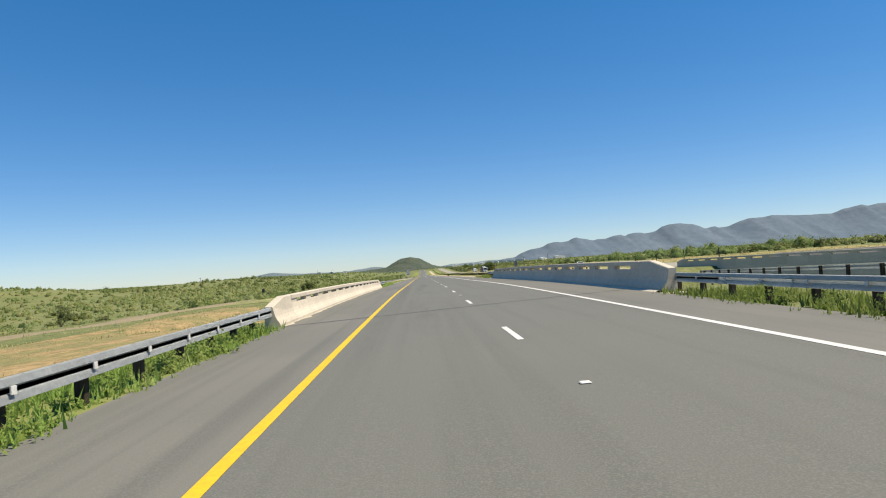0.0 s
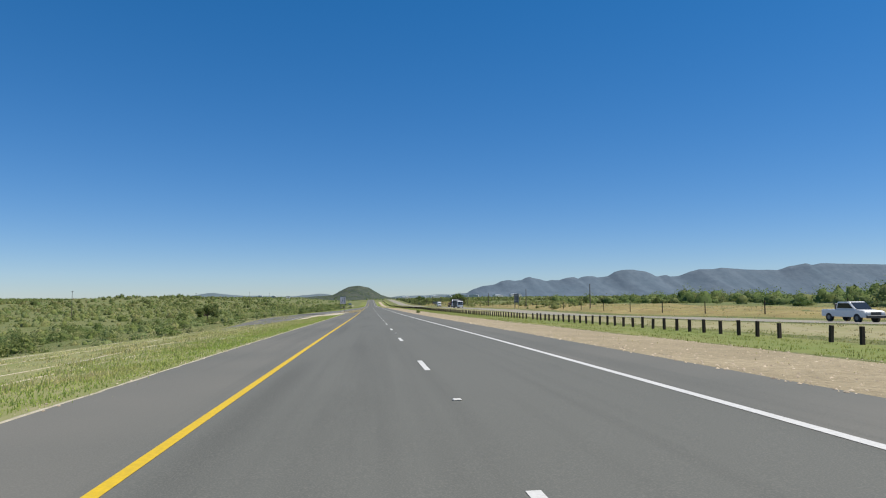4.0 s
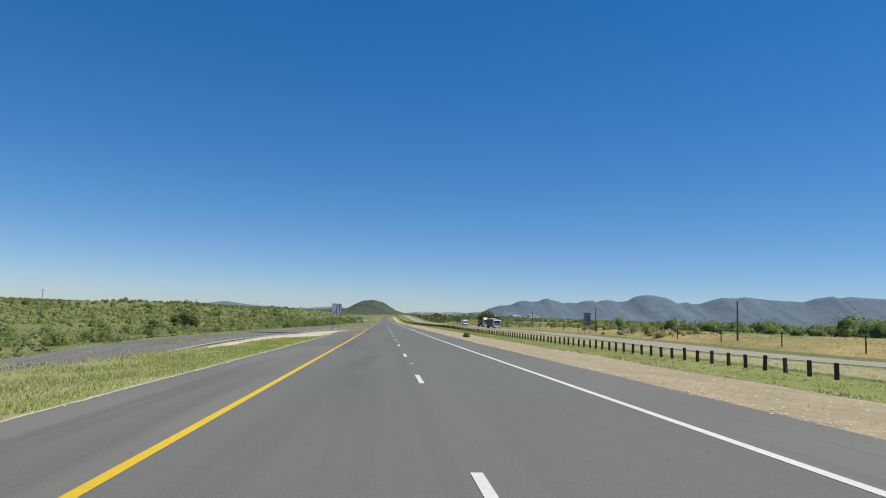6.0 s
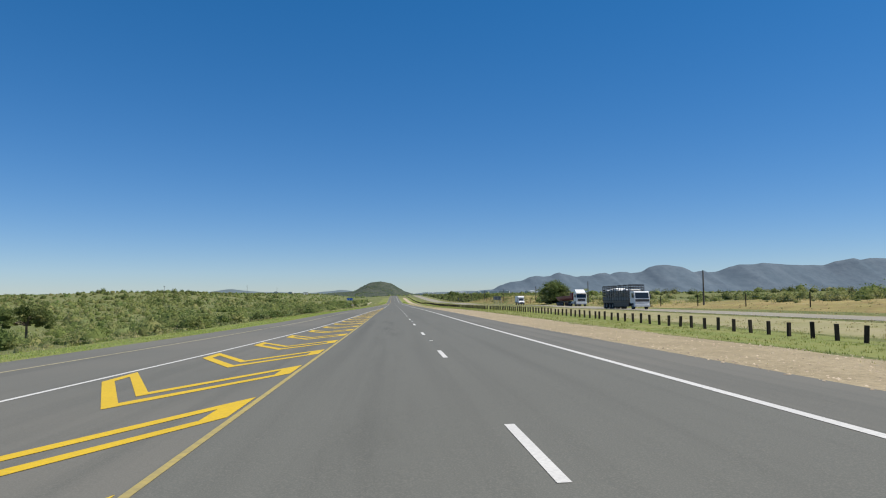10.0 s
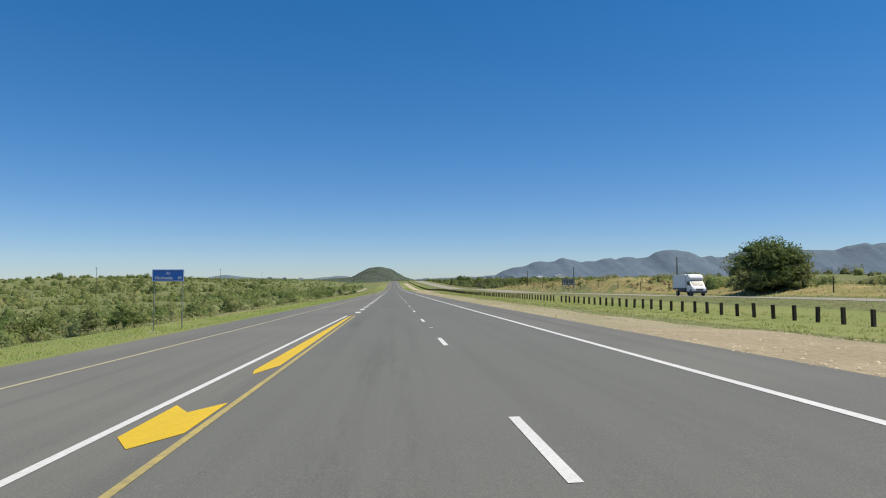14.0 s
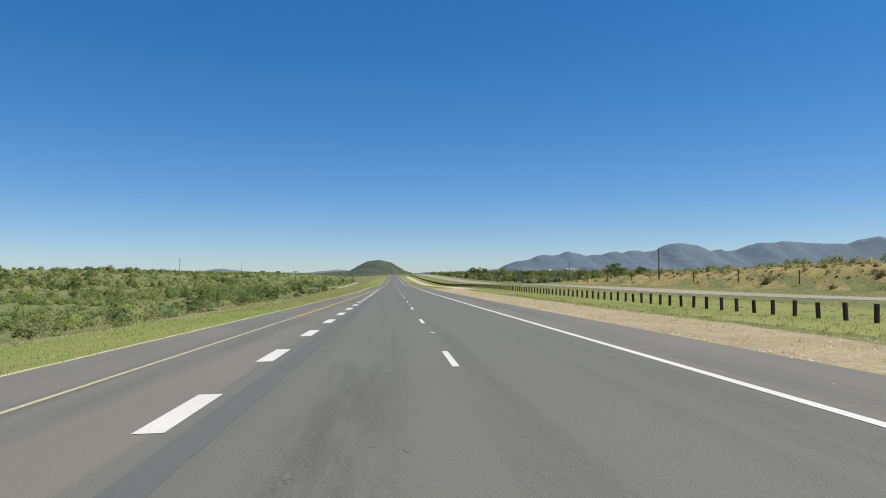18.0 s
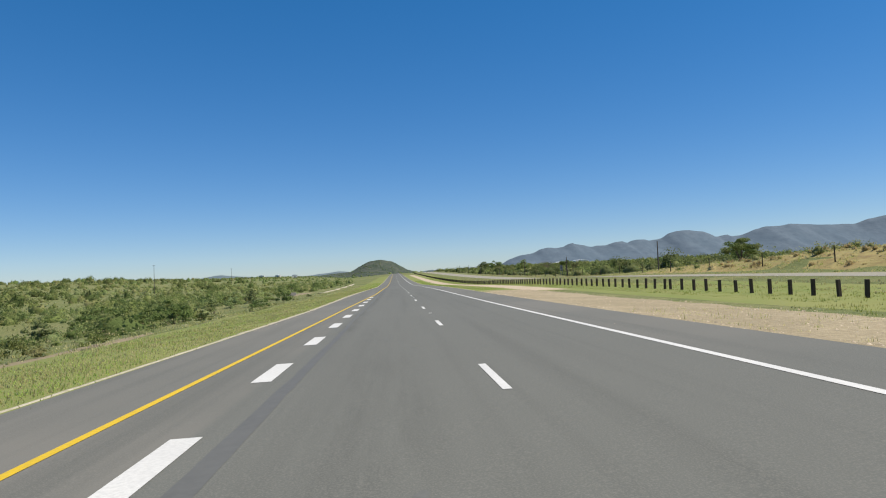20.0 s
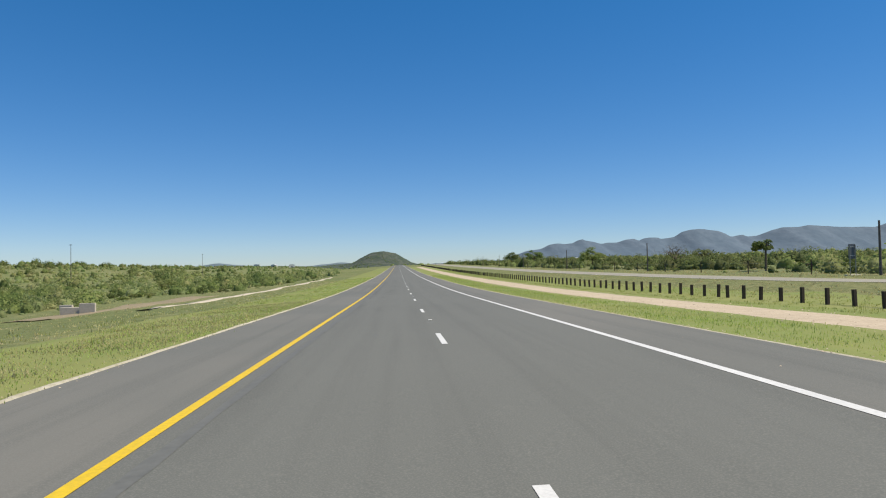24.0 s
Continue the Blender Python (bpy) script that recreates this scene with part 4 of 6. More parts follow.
# ---------- grass ----------
def grass(name, n, y0, y1, xf, lo, hi, material, label, clump=0.6, width=0.022):
    """n tufts of blades; xf(y, u) gives the lateral place for u in 0..1."""
    ys = rng.uniform(y0, y1, n)
    us = rng.random(n)
    xs = np.array([xf(y, u) for y, u in zip(ys, us)])
    keep = np.array([noise.noise((x * 0.35, y * 0.35, 2.0)) + clump > rng.random() * 0.8 for x, y in zip(xs, ys)])
    xs, ys = xs[keep], ys[keep]
    n = len(xs)
    zs = np.array([edge_drop(float(x), float(y)) for x, y in zip(xs, ys)])
    b = 5
    hgt = (lo + (hi - lo) * rng.random((n, 1)) ** 1.6) * rng.uniform(0.6, 1.15, (n, b))
    a = rng.uniform(0, 6.28, (n, b))
    lean = rng.uniform(0.1, 0.75, (n, b)) * hgt
    loose = 0.32 if hi < 0.15 else 0.10
    ox, oy = rng.normal(0, loose, (n, b)), rng.normal(0, loose, (n, b))
    root = np.stack([xs[:, None] + ox, ys[:, None] + oy, np.repeat(zs[:, None], b, 1)], -1)
    side = np.stack([-np.sin(a), np.cos(a), 0 * a], -1) * (width * (0.7 + hgt))[..., None]
    tip = root + np.stack([np.cos(a) * lean, np.sin(a) * lean, hgt], -1)
    v = np.stack([root - side * 1.3, root + side * 1.3, tip], 2)
    return tagged(array_ob(name, v.reshape(-1, 3), np.arange(n * b * 3), 3, material), label, "grass", kind="stuff")


LE = left_edge
verge = lambda w, p=1.4: (lambda y, u: LE(y) - 0.35 - w * u ** p)
TURF = "short yellow-green verge grass below the asphalt"
TALL = "long seeding grass leaning on the verge"
grass("verge_grass", 27000, 98, 262, verge(4.4), 0.04, 0.13, M_GRASS, TURF, 0.6, 0.015)
grass("verge_grass", 50000, 290, 900, verge(6.5), 0.03, 0.11, M_GRASS, TURF, 0.65, 0.014)
grass("verge_grass", 15000, 98, 250, lambda y, u: LE(y) - 1.6 - 9 * u, 0.10, 0.28, M_STRAW, TALL, 0.12, 0.013)
grass("verge_grass", 8000, 98, 250, lambda y, u: LE(y) - 1.0 - 10 * u, 0.10, 0.26, M_GRASS, TALL, 0.12, 0.014)
grass("verge_grass", 13000, 290, 900, lambda y, u: LE(y) - 3.5 - 9 * u, 0.08, 0.22, M_GRASS, TALL, 0.16, 0.014)
grass("verge_grass", 12000, 470, 900, lambda y, u: LE(y) - 4.0 - 10 * u, 0.08, 0.22, M_STRAW, TALL, 0.10, 0.013)
grass("verge_grass", 34000, 600, 790, lambda y, u: LE(y) - 0.35 - 6.0 * u, 0.03, 0.12, M_STRAW, "straw-coloured grass beside the asphalt", 0.5, 0.014)
grass("median_grass", 32000, 100, 640, lambda y, u: 12.8 + 11.0 * u, 0.04, 0.17, M_GRASS, "green grass round the median posts", 0.6, 0.016)
grass("median_grass", 20000, 640, 1000, lambda y, u: 16.4 + 10.0 * u, 0.04, 0.17, M_GRASS, "green grass round the median posts", 0.6, 0.016)
grass("median_grass", 1300, 703, 720, lambda y, u: 6.5 + 4.0 * u, 0.03, 0.10, M_STRAW, "straw-coloured grass beside the asphalt", 0.5, 0.012)
grass("median_grass", 15000, 684, 900, lambda y, u: 6.4 + 3.8 * u, 0.04, 0.14, M_GRASS, "short green grass beside the asphalt", 0.7, 0.012)
grass("median_grass", 9000, 452, 640, lambda y, u: 6.6 + 6.5 * u, 0.03, 0.16, M_STRAW, "straw-coloured grass beside the asphalt", 0.45, 0.012)
grass("dry_grass", 16000, 96, 900, lambda y, u: 23 + 8.5 * u, 0.05, 0.18, M_STRAW, "yellow dry grass in the median", 0.45, 0.03)
grass("dry_grass", 26000, 60, 1000, lambda y, u: 46.5 + 24 * u, 0.08, 0.28, M_STRAW, "yellow dry grass beyond the opposite road", 0.55, 0.05)
grass("dry_grass", 22000, 430, 770, lambda y, u: 46.5 + 22 * u, 0.12, 0.36, M_STRAW, "tall golden grass over the bank", 0.35, 0.05)
grass("bank_grass", 14000, 430, 770, lambda y, u: 46.5 + 20 * u, 0.12, 0.34, M_GRASS, "greenish grass over the bank", 0.2, 0.045)
grass("dry_grass", 12000, 0, 900, lambda y, u: LE(y) - 7 - 24 * u, 0.06, 0.22, M_STRAW, "yellow dry grass at the foot of the verge", 0.5, 0.025)
grass("dry_grass", 26000, 98, 250, lambda y, u: LE(y) - 2.0 - 14 * u, 0.03, 0.12, M_STRAW, "yellow dry grass on the verge", 0.35, 0.02)

LUSH = "lush green grass under the crash barrier"
for n, y0, y1, a, b in ((4200, -30, 34, -6.25, -8.8), (800, 86.5, 106, -6.6, -8.6), (5200, -25, 35, 5.85, 9.6), (1700, 88, 114, 6.2, 9.8)):
    grass("verge_grass", n, y0, y1, lambda y, u: a + (b - a) * u ** 0.8, 0.08, 0.36, M_WEED, LUSH, 0.7, 0.02)
grass("dry_grass", 3600, 15, 75, lambda y, u: -9 - 13 * u, 0.05, 0.2, M_STRAW, "dry straw on the bare earth bank", 0.4, 0.02)
grass("median_grass", 1600, 452, 650, lambda y, u: 7.2 + 6 * u, 0.02, 0.08, M_GRASS, "sparse green grass among the gravel", 0.25, 0.014)
grass("gravel_tufts", 1600, 98, 452, lambda y, u: 6.6 + 6.8 * u, 0.03, 0.14, M_STRAW, "straw tufts on the gravel strip", 0.3, 0.014)

# ---------- bushes and trees ----------
def lumpy_domes(centres, w, h, rnd, rings, segs):
    """Uneven leafy mounds: dome grids pushed out by a few lumps each. Returns corners and quads."""
    n = len(centres)
    th = (np.arange(rings + 1) / rings * 0.97 + 0.03)[:, None] * 1.62
    ph = np.arange(segs)[None] / segs * 6.2832
    unit = np.stack([np.sin(th) * np.cos(ph), np.sin(th) * np.sin(ph), np.cos(th) + 0 * ph], -1).reshape(-1, 3)
    bumps = rnd.normal(size=(n, 7, 3))
    bumps[..., 2] = np.abs(bumps[..., 2])
    bumps /= np.linalg.norm(bumps, axis=2, keepdims=True)
    close = np.exp(-((1 - np.einsum("vk,nbk->nbv", unit, bumps)) * 5.0)).max(1)
    r = 0.64 + 0.42 * close + rnd.normal(0, 0.105, close.shape)
    v = unit[None] * r[..., None] * np.stack([w * 0.5, w * 0.5, h], -1)[:, None] + centres[:, None]
    k = np.arange(rings)[:, None] * segs + np.arange(segs)[None]
    k2 = np.arange(rings)[:, None] * segs + (np.arange(segs)[None] + 1) % segs
    q = np.stack([k, k + segs, k2 + segs, k2], -1).reshape(-1, 4)
    loops = q[None] + (np.arange(n) * len(unit))[:, None, None]
    return v.reshape(-1, 3), loops.reshape(-1), bumps


def leaf_quads(centres, normals, size, rnd, toss=0.7):
    n = len(centres)
    r = rnd.normal(size=(n, 3))
    nn = normals + toss * r
    nn /= np.linalg.norm(nn, axis=1, keepdims=True)
    t = np.cross(nn, rnd.normal(size=(n, 3)))
    t /= np.linalg.norm(t, axis=1, keepdims=True)
    b = np.cross(nn, t)
    s = (size * rnd.uniform(0.6, 1.3, n))[:, None]
    return np.stack([centres - t * s, centres - b * s * 0.55, centres + t * s, centres + b * s * 0.55], 1)


def crown_points(w, h, clumps, n, rnd, low=0.12, lowest=0.25):
    """Leaf places on the skins of many small clumps that together make an uneven crown."""
    a = rnd.uniform(0, 6.28, clumps)
    rr = np.sqrt(rnd.random(clumps)) * w * 0.40
    top = low + (1 - low) * rnd.uniform(lowest, 1.0, clumps) * (1 - 0.55 * (rr / (w * 0.42)) ** 2)
    c = np.stack([np.cos(a) * rr, np.sin(a) * rr, top * h * 0.86], -1)
    r = w * rnd.uniform(0.10, 0.22, clumps)
    k = rnd.integers(0, clumps, n)
    d = rnd.normal(size=(n, 3))
    d /= np.linalg.norm(d, axis=1, keepdims=True)
    d[:, 2] = np.abs(d[:, 2]) * 0.9 - 0.25 * rnd.random(n)
    p = c[k] + d * (r[k] * rnd.uniform(0.55, 1.05, n))[:, None] * np.array([1, 1, 0.75])
    p[:, 2] = np.maximum(p[:, 2], 0.08)
    return p, d, c


def plant(name, label, category, w, h, n, leaf, material, seed, trunk_r, clumps=12, low=0.12, limbs=6, group="", bare=False, lowest=0.25):
    rnd = np.random.default_rng(seed)
    root = empty(name, label, category, group)
    p, d, c = crown_points(w, h, clumps, n, rnd, low, lowest)
    if not bare:
        q = leaf_quads(p, d, leaf, rnd).reshape(-1, 3)
        cw = w * rnd.uniform(0.11, 0.20, clumps)
        v, loops, _ = lumpy_domes(c - np.array([0, 0, 0.05 * h]), cw, cw * 0.42, rnd, 4, 8)
        crown = array_ob("crown", np.concatenate([v, q]), np.concatenate([loops, np.arange(len(q)) + len(v)]), 4, material)
        crown.parent = root
    bm = bmesh.new()
    fork = h * (low + 0.10)
    if low > 0.2:
        rod(bm, (0, 0, -0.3), (0.05 * w * 0.3, 0, fork), trunk_r, trunk_r * 0.7, 7)
    for i in range(min(limbs, clumps)):
        e = Vector(c[i]) * 0.95
        s = Vector((0.05 * w * 0.3, 0, fork * 0.9)) if low > 0.2 else Vector((0, 0, -0.2))
        mid = s.lerp(e, 0.5) + Vector((rnd.normal() * 0.06 * w, rnd.normal() * 0.06 * w, 0.05 * h))
        rod(bm, s, mid, trunk_r * 0.55, trunk_r * 0.35, 5)
        rod(bm, mid, e, trunk_r * 0.35, trunk_r * 0.12, 5)
        if bare:
            for _ in range(7):
                f = mid.lerp(e, rnd.uniform(0.2, 1.0))
                g = f + Vector((rnd.normal() * w * 0.13, rnd.normal() * w * 0.13, abs(rnd.normal()) * h * 0.13))
                rod(bm, f, g, trunk_r * 0.16, trunk_r * 0.05, 4)
                for _ in range(3):
                    rod(bm, g, g + Vector((rnd.normal() * w * 0.06, rnd.normal() * w * 0.06, rnd.random() * h * 0.1)), trunk_r * 0.06, trunk_r * 0.03, 3)
    part("trunk" if low > 0.2 else "stems", bm, M_BARK, root)
    return root


kinds = []
for i, (w, h, mat, lab) in enumerate((
        (3.0, 1.9, M_LEAF, "rounded green thorn bush on dry ground"), (4.2, 2.3, M_LEAF, "broad green thorn bush on dry ground"),
        (2.2, 1.4, M_LEAF_GREY, "small grey-green shrub on dry ground"), (3.6, 2.9, M_LEAF_DARK, "dense dark green bush on dry ground"),
        (5.0, 2.6, M_LEAF, "wide spreading green thorn bush"), (2.8, 2.1, M_LEAF_GREY, "pale grey-green bush on dry ground"),
        (3.2, 2.4, M_LEAF_DARK, "dark olive bush on dry ground"))):
    kinds.append(plant("bush", lab, "bush", w, h, 720, 0.11, mat, 40 + i, 0.05, 16, 0.06, 6, "roadside bushes"))
brng = random.Random(21)
placed = []
first = set()


def put_bush(x, y, k=None, s=None):
    k = brng.randrange(len(kinds)) if k is None else k
    s = brng.uniform(0.5, 1.05) if s is None else s
    m = pose(x, y, land(x, y) - 0.05, 0, 0, brng.uniform(0, 360)) @ Matrix.Diagonal((s, s, s * brng.uniform(0.85, 1.15), 1))
    if k not in first:
        first.add(k)
        kinds[k].matrix_basis = m
        kinds[k].scale = (s, s, s)
    else:
        ob = copy_thing(kinds[k], pose(x, y, land(x, y) - 0.05, 0, 0, brng.uniform(0, 360)))
        ob.scale = (s, s, s * brng.uniform(0.85, 1.15))
    placed.append((x, y))


def free(x, y, d):
    return all((x - a) ** 2 + (y - b) ** 2 > d * d for a, b in placed[-220:])


def left_start(y):
    return -LE(y) + line_tab([(0, 28), (130, 28), (180, 16), (240, 22), (300, 10), (420, 11), (520, 15), (610, 17), (690, 12), (750, 12), (766, 33), (850, 34), (870, 20), (900, 18)], y)


tries = 0
while len(placed) < 215 and tries < 4000:
    tries += 1
    y = brng.uniform(20, 880)
    if brng.random() < 0.15:
        y = brng.uniform(380, 520)
    x = -left_start(y) - 42 * brng.random() ** 1.6
    if free(x, y, 2.6) and not (0 < y < 140 and -33 < x < -24):
        put_bush(x, y)
for k in range(46):
    y = brng.uniform(690, 800)
    x = -left_start(y) - 3 - 30 * brng.random()
    if free(x, y, 3.0):
        put_bush(x, y, None, brng.uniform(1.0, 1.6))
while len(placed) < 330:
    y = brng.uniform(90, 1000)
    x = line_tab([(0, 74), (300, 68), (420, 70), (540, 76), (690, 74), (740, 54), (1000, 50)], y) + 35 * brng.random() ** 1.5
    if free(x, y, 2.6):
        put_bush(x, y)


def far_bushes(name, n, place, lo, hi, quads, material, label, seed, leaf=0.16, rings=5, segs=9, cover=0.40, height=None, core=0.85):
    rnd = np.random.default_rng(seed)
    xs, ys = place(rnd, n)
    ok = np.array([1.35 * noise.noise((x * 0.035, y * 0.035, 7.0)) + 0.4 * noise.noise((x * 0.12, y * 0.12, seed)) + cover > rnd.random() * 0.9 for x, y in zip(xs, ys)])
    xs, ys = xs[ok], ys[ok]
    n = len(xs)
    zs = np.array([(height or land)(float(x), float(y)) for x, y in zip(xs, ys)])
    w = lo + (hi - lo) * rnd.random(n) ** 2.0
    h = w * rnd.uniform(0.38, 0.74, n)
    v, loops, bumps = lumpy_domes(np.stack([xs, ys, zs - 0.05 * h], -1), w * core, h * core, rnd, rings, segs)
    if quads:
        many = np.maximum(4, quads * (w / ((lo + hi) * 0.42)) ** 1.9).astype(int)
        i = np.repeat(np.arange(n), many)
        d = bumps[i, rnd.integers(0, 7, len(i))] + rnd.normal(0, 0.38, (len(i), 3))
        d /= np.linalg.norm(d, axis=1, keepdims=True)
        loose = rnd.random(len(i)) < 0.5
        d[loose] = rnd.normal(0, 1, (len(i), 3))[loose]
        d /= np.linalg.norm(d, axis=1, keepdims=True)
        d[:, 2] = np.abs(d[:, 2])
        p = d * rnd.uniform(0.74, 1.12, (len(i), 1)) * np.stack([w[i] * 0.5, w[i] * 0.5, h[i]], -1) + np.stack([xs[i], ys[i], zs[i]], -1)
        q = leaf_quads(p, d, leaf * (0.75 + 0.09 * w[i]), rnd, 0.6).reshape(-1, 3)
        loops = np.concatenate([loops, np.arange(len(q)) + len(v)])
        v = np.concatenate([v, q])
    return tagged(array_ob(name, v, loops, 4, material), label, "bushes", kind="stuff")


def left_field(a, b, y0, y1, p=1.5):
    def f(rnd, n):
        ys = rnd.uniform(y0, y1, n)
        return np.array([-left_start(y) for y in ys]) - a - (b - a) * rnd.random(n) ** p, ys
    return f


def right_field(a, b, y0, y1, p=1.5):
    def f(rnd, n):
        ys = rnd.uniform(y0, y1, n)
        return np.array([line_tab([(0, 72), (400, 74), (540, 86), (680, 84), (735, 52), (1000, 49)], y) for y in ys]) + a + (b - a) * rnd.random(n) ** p, ys
    return f


far_bushes("bushes", 2900, left_field(7, 95, 0, 1100, 1.0), 1.5, 5.6, 110, M_LEAF, "green thorn bushes crowding the plain", 101, 0.16, 4, 8, core=0.76)
far_bushes("bushes", 3000, left_field(4, 95, 0, 1100, 1.0), 0.6, 4.6, 60, M_LEAF_GREY, "grey-green bushes crowding the plain", 102, 0.14, 3, 8, core=0.74)
far_bushes("bushes", 1700, left_field(8, 110, 0, 1100, 1.0), 1.6, 7.0, 120, M_LEAF_DARK, "dark bushes among the thorn scrub", 103, 0.16, 4, 9, core=0.76)
far_bushes("scrub", 4500, left_field(0, 75, 60, 1000, 0.9), 0.35, 1.6, 16, M_LEAF_GREY, "low grey-green scrub between the thorn bushes", 139, 0.12, 2, 6, 0.45, core=0.7)
far_bushes("bushes", 4300, left_field(90, 330, -60, 1500, 1.0), 2.0, 9.0, 20, M_LEAF, "green bushes further out on the plain", 111, 0.34, 3, 7, core=0.75)
far_bushes("bushes", 3000, left_field(90, 330, -60, 1500, 1.0), 1.6, 7.0, 16, M_LEAF_GREY, "grey-green bushes further out on the plain", 112, 0.3, 3, 7, core=0.75)
far_bushes("bushes", 520, left_field(120, 1000, 200, 2400, 1.0), 4.0, 9.0, 40, M_LEAF_DARK, "scattered dark trees along the skyline of the plain", 113, 0.5, 5, 8)
far_bushes("bushes", 8500, left_field(260, 1750, -100, 3200, 1.0), 3.5, 9.0, 2, M_LEAF, "distant green bushes on the plain", 104, 0.5, 2, 6, 0.5)
far_bushes("bushes", 5500, left_field(200, 1750, -100, 3200, 1.0), 3.5, 10.0, 3, M_LEAF_DARK, "distant dark trees on the plain", 105, 0.5, 2, 6)
far_bushes("bushes", 2000, right_field(4, 150, 0, 1250, 1.2), 0.9, 5.0, 44, M_LEAF, "scattered green thorn bushes beyond the opposite road", 106, 0.2, 4, 8, core=0.7)
far_bushes("bushes", 1800, right_field(4, 150, 0, 1250, 1.2), 1.2, 5.6, 44, M_LEAF_DARK, "scattered dark bushes beyond the opposite road", 107, 0.2, 4, 8, core=0.7)
far_bushes("bushes", 5000, right_field(120, 1300, -100, 2600, 1.3), 2.6, 8.0, 5, M_LEAF_DARK, "distant dark bushes below the mountains", 108, 0.3, 2, 6)
far_bushes("bushes", 4000, right_field(120, 1300, -100, 2600, 1.3), 2.6, 7.0, 5, M_LEAF, "distant green bushes below the mountains", 109, 0.3, 2, 6)


def beyond(rnd, n):
    ys = rnd.uniform(1500, 3900, n)
    return rnd.normal(0, 0.34, n) * ys * 0.8, ys


far_bushes("bushes", 3600, beyond, 4.0, 10.0, 3, M_LEAF_DARK, "distant woodland along the horizon", 110, 0.3, 2, 6)


def bank(rnd, n):
    ys = np.where(rnd.random(n) < 0.8, rnd.uniform(300, 600, n), rnd.uniform(600, 740, n))
    return 49 + 26 * rnd.random(n) ** 0.7, ys


def bank_face(rnd, n):
    return 50 + 12 * rnd.random(n), rnd.uniform(545, 720, n)


def ridge_trees(rnd, n):
    return -1000 - 900 * rnd.random(n), rnd.uniform(100, 3200, n)


def rise(rnd, n):
    return -600 + rnd.normal(0, 140, n), 850 + rnd.normal(0, 110, n)


def bank_wood(rnd, n):
    return 77 + 50 * rnd.random(n), rnd.uniform(200, 430, n)


far_bushes("bushes", 1300, rise, 2.5, 6.5, 14, M_LEAF, "green bushes on a low rise of the plain", 135, 0.3, 3, 7, 0.6)
far_bushes("bushes", 700, rise, 2.5, 7.0, 14, M_LEAF_DARK, "dark bushes on a low rise of the plain", 136, 0.3, 3, 7, 0.6)
far_bushes("bushes", 2600, ridge_trees, 5.0, 12.0, 10, M_LEAF_DARK, "far trees standing along the skyline", 133, 0.9, 4, 7, 0.35)
far_bushes("bushes", 420, bank_wood, 3.0, 7.0, 80, M_LEAF_DARK, "dense green thicket behind the golden bank", 134, 0.17, 4, 8, 0.6, core=0.82)


def road_wood(rnd, n):
    return 52 + 70 * rnd.random(n), rnd.uniform(745, 1300, n)


far_bushes("bushes", 1300, bank, 0.5, 3.0, 60, M_LEAF, "small green bushes scattered over the golden bank", 130, 0.13, 4, 8, 0.42, core=0.7)
far_bushes("tussocks", 800, bank_face, 0.3, 1.2, 30, M_TUSSOCK, "brown dry tussocks over the face of the golden bank", 138, 0.12, 3, 7, 0.5)
far_bushes("bushes", 420, bank, 0.4, 1.6, 40, M_STRAW, "dry straw-coloured shrubs on the golden bank", 131, 0.12, 4, 8, 0.2)
far_bushes("bushes", 560, road_wood, 2.0, 8.0, 120, M_LEAF_DARK, "dark thorn trees in a belt beyond the opposite road", 132, 0.17, 4, 9, 0.5, core=0.8)


def plain_trees(rnd, n):
    return -150 - 330 * rnd.random(n), rnd.uniform(900, 1700, n)


far_bushes("bushes", 320, plain_trees, 5.0, 12.0, 110, M_LEAF_DARK, "taller dark trees standing above the scrub", 136, 0.34, 4, 8, 0.5)


def far_side(rnd, n):
    return 53 + 210 * rnd.random(n) ** 1.2, rnd.uniform(745, 1500, n)


far_bushes("bushes", 1500, far_side, 1.6, 7.0, 46, M_LEAF_DARK, "dense dark scrub beyond the opposite road", 137, 0.22, 4, 8, 0.75, core=0.75)
far_bushes("bushes", 1300, far_side, 1.2, 5.5, 40, M_LEAF, "dense green scrub beyond the opposite road", 138, 0.2, 4, 8, 0.75, core=0.75)


def bank_thicket(rnd, n):
    return 51 + 8 * rnd.random(n), rnd.uniform(522, 541, n)


far_bushes("bushes", 30, bank_thicket, 1.6, 4.6, 190, M_LEAF, "dense thorn thicket on the bank beside the opposite road", 135, 0.15, 5, 10, 0.9, core=0.82)


def weed_strip(a, b, y0, y1):
    return lambda rnd, n: (a + (b - a) * rnd.random(n), rnd.uniform(y0, y1, n))


WEEDS = "leafy green weeds under the crash barrier"
for i, (n, a, b, y0, y1) in enumerate(((700, -6.35, -8.6, -30, 34), (300, -6.4, -8.8, 86.5, 110), (760, 6.1, 9.6, -25, 35), (360, 6.3, 9.6, 88, 106))):
    far_bushes("weeds", n, weed_strip(a, b, y0, y1), 0.25, 0.85, 40, M_WEED, WEEDS, 120 + i, 0.05, 3, 6, 0.75, edge_drop, 0.45)

# ---------- single trees ----------
def tree_at(x, y, w, h, n, mat, label, seed, low=0.3, trunk=0.18, leaf=0.17, clumps=26, bare=False, lowest=0.25):
    t = plant("tree", label, "tree", w, h, n, leaf, mat, seed, trunk, clumps, low, 9, bare=bare, lowest=lowest)
    t.matrix_basis = pose(x, y, land(x, y) - 0.05, 0, 0, seed * 37 % 360)
    return t


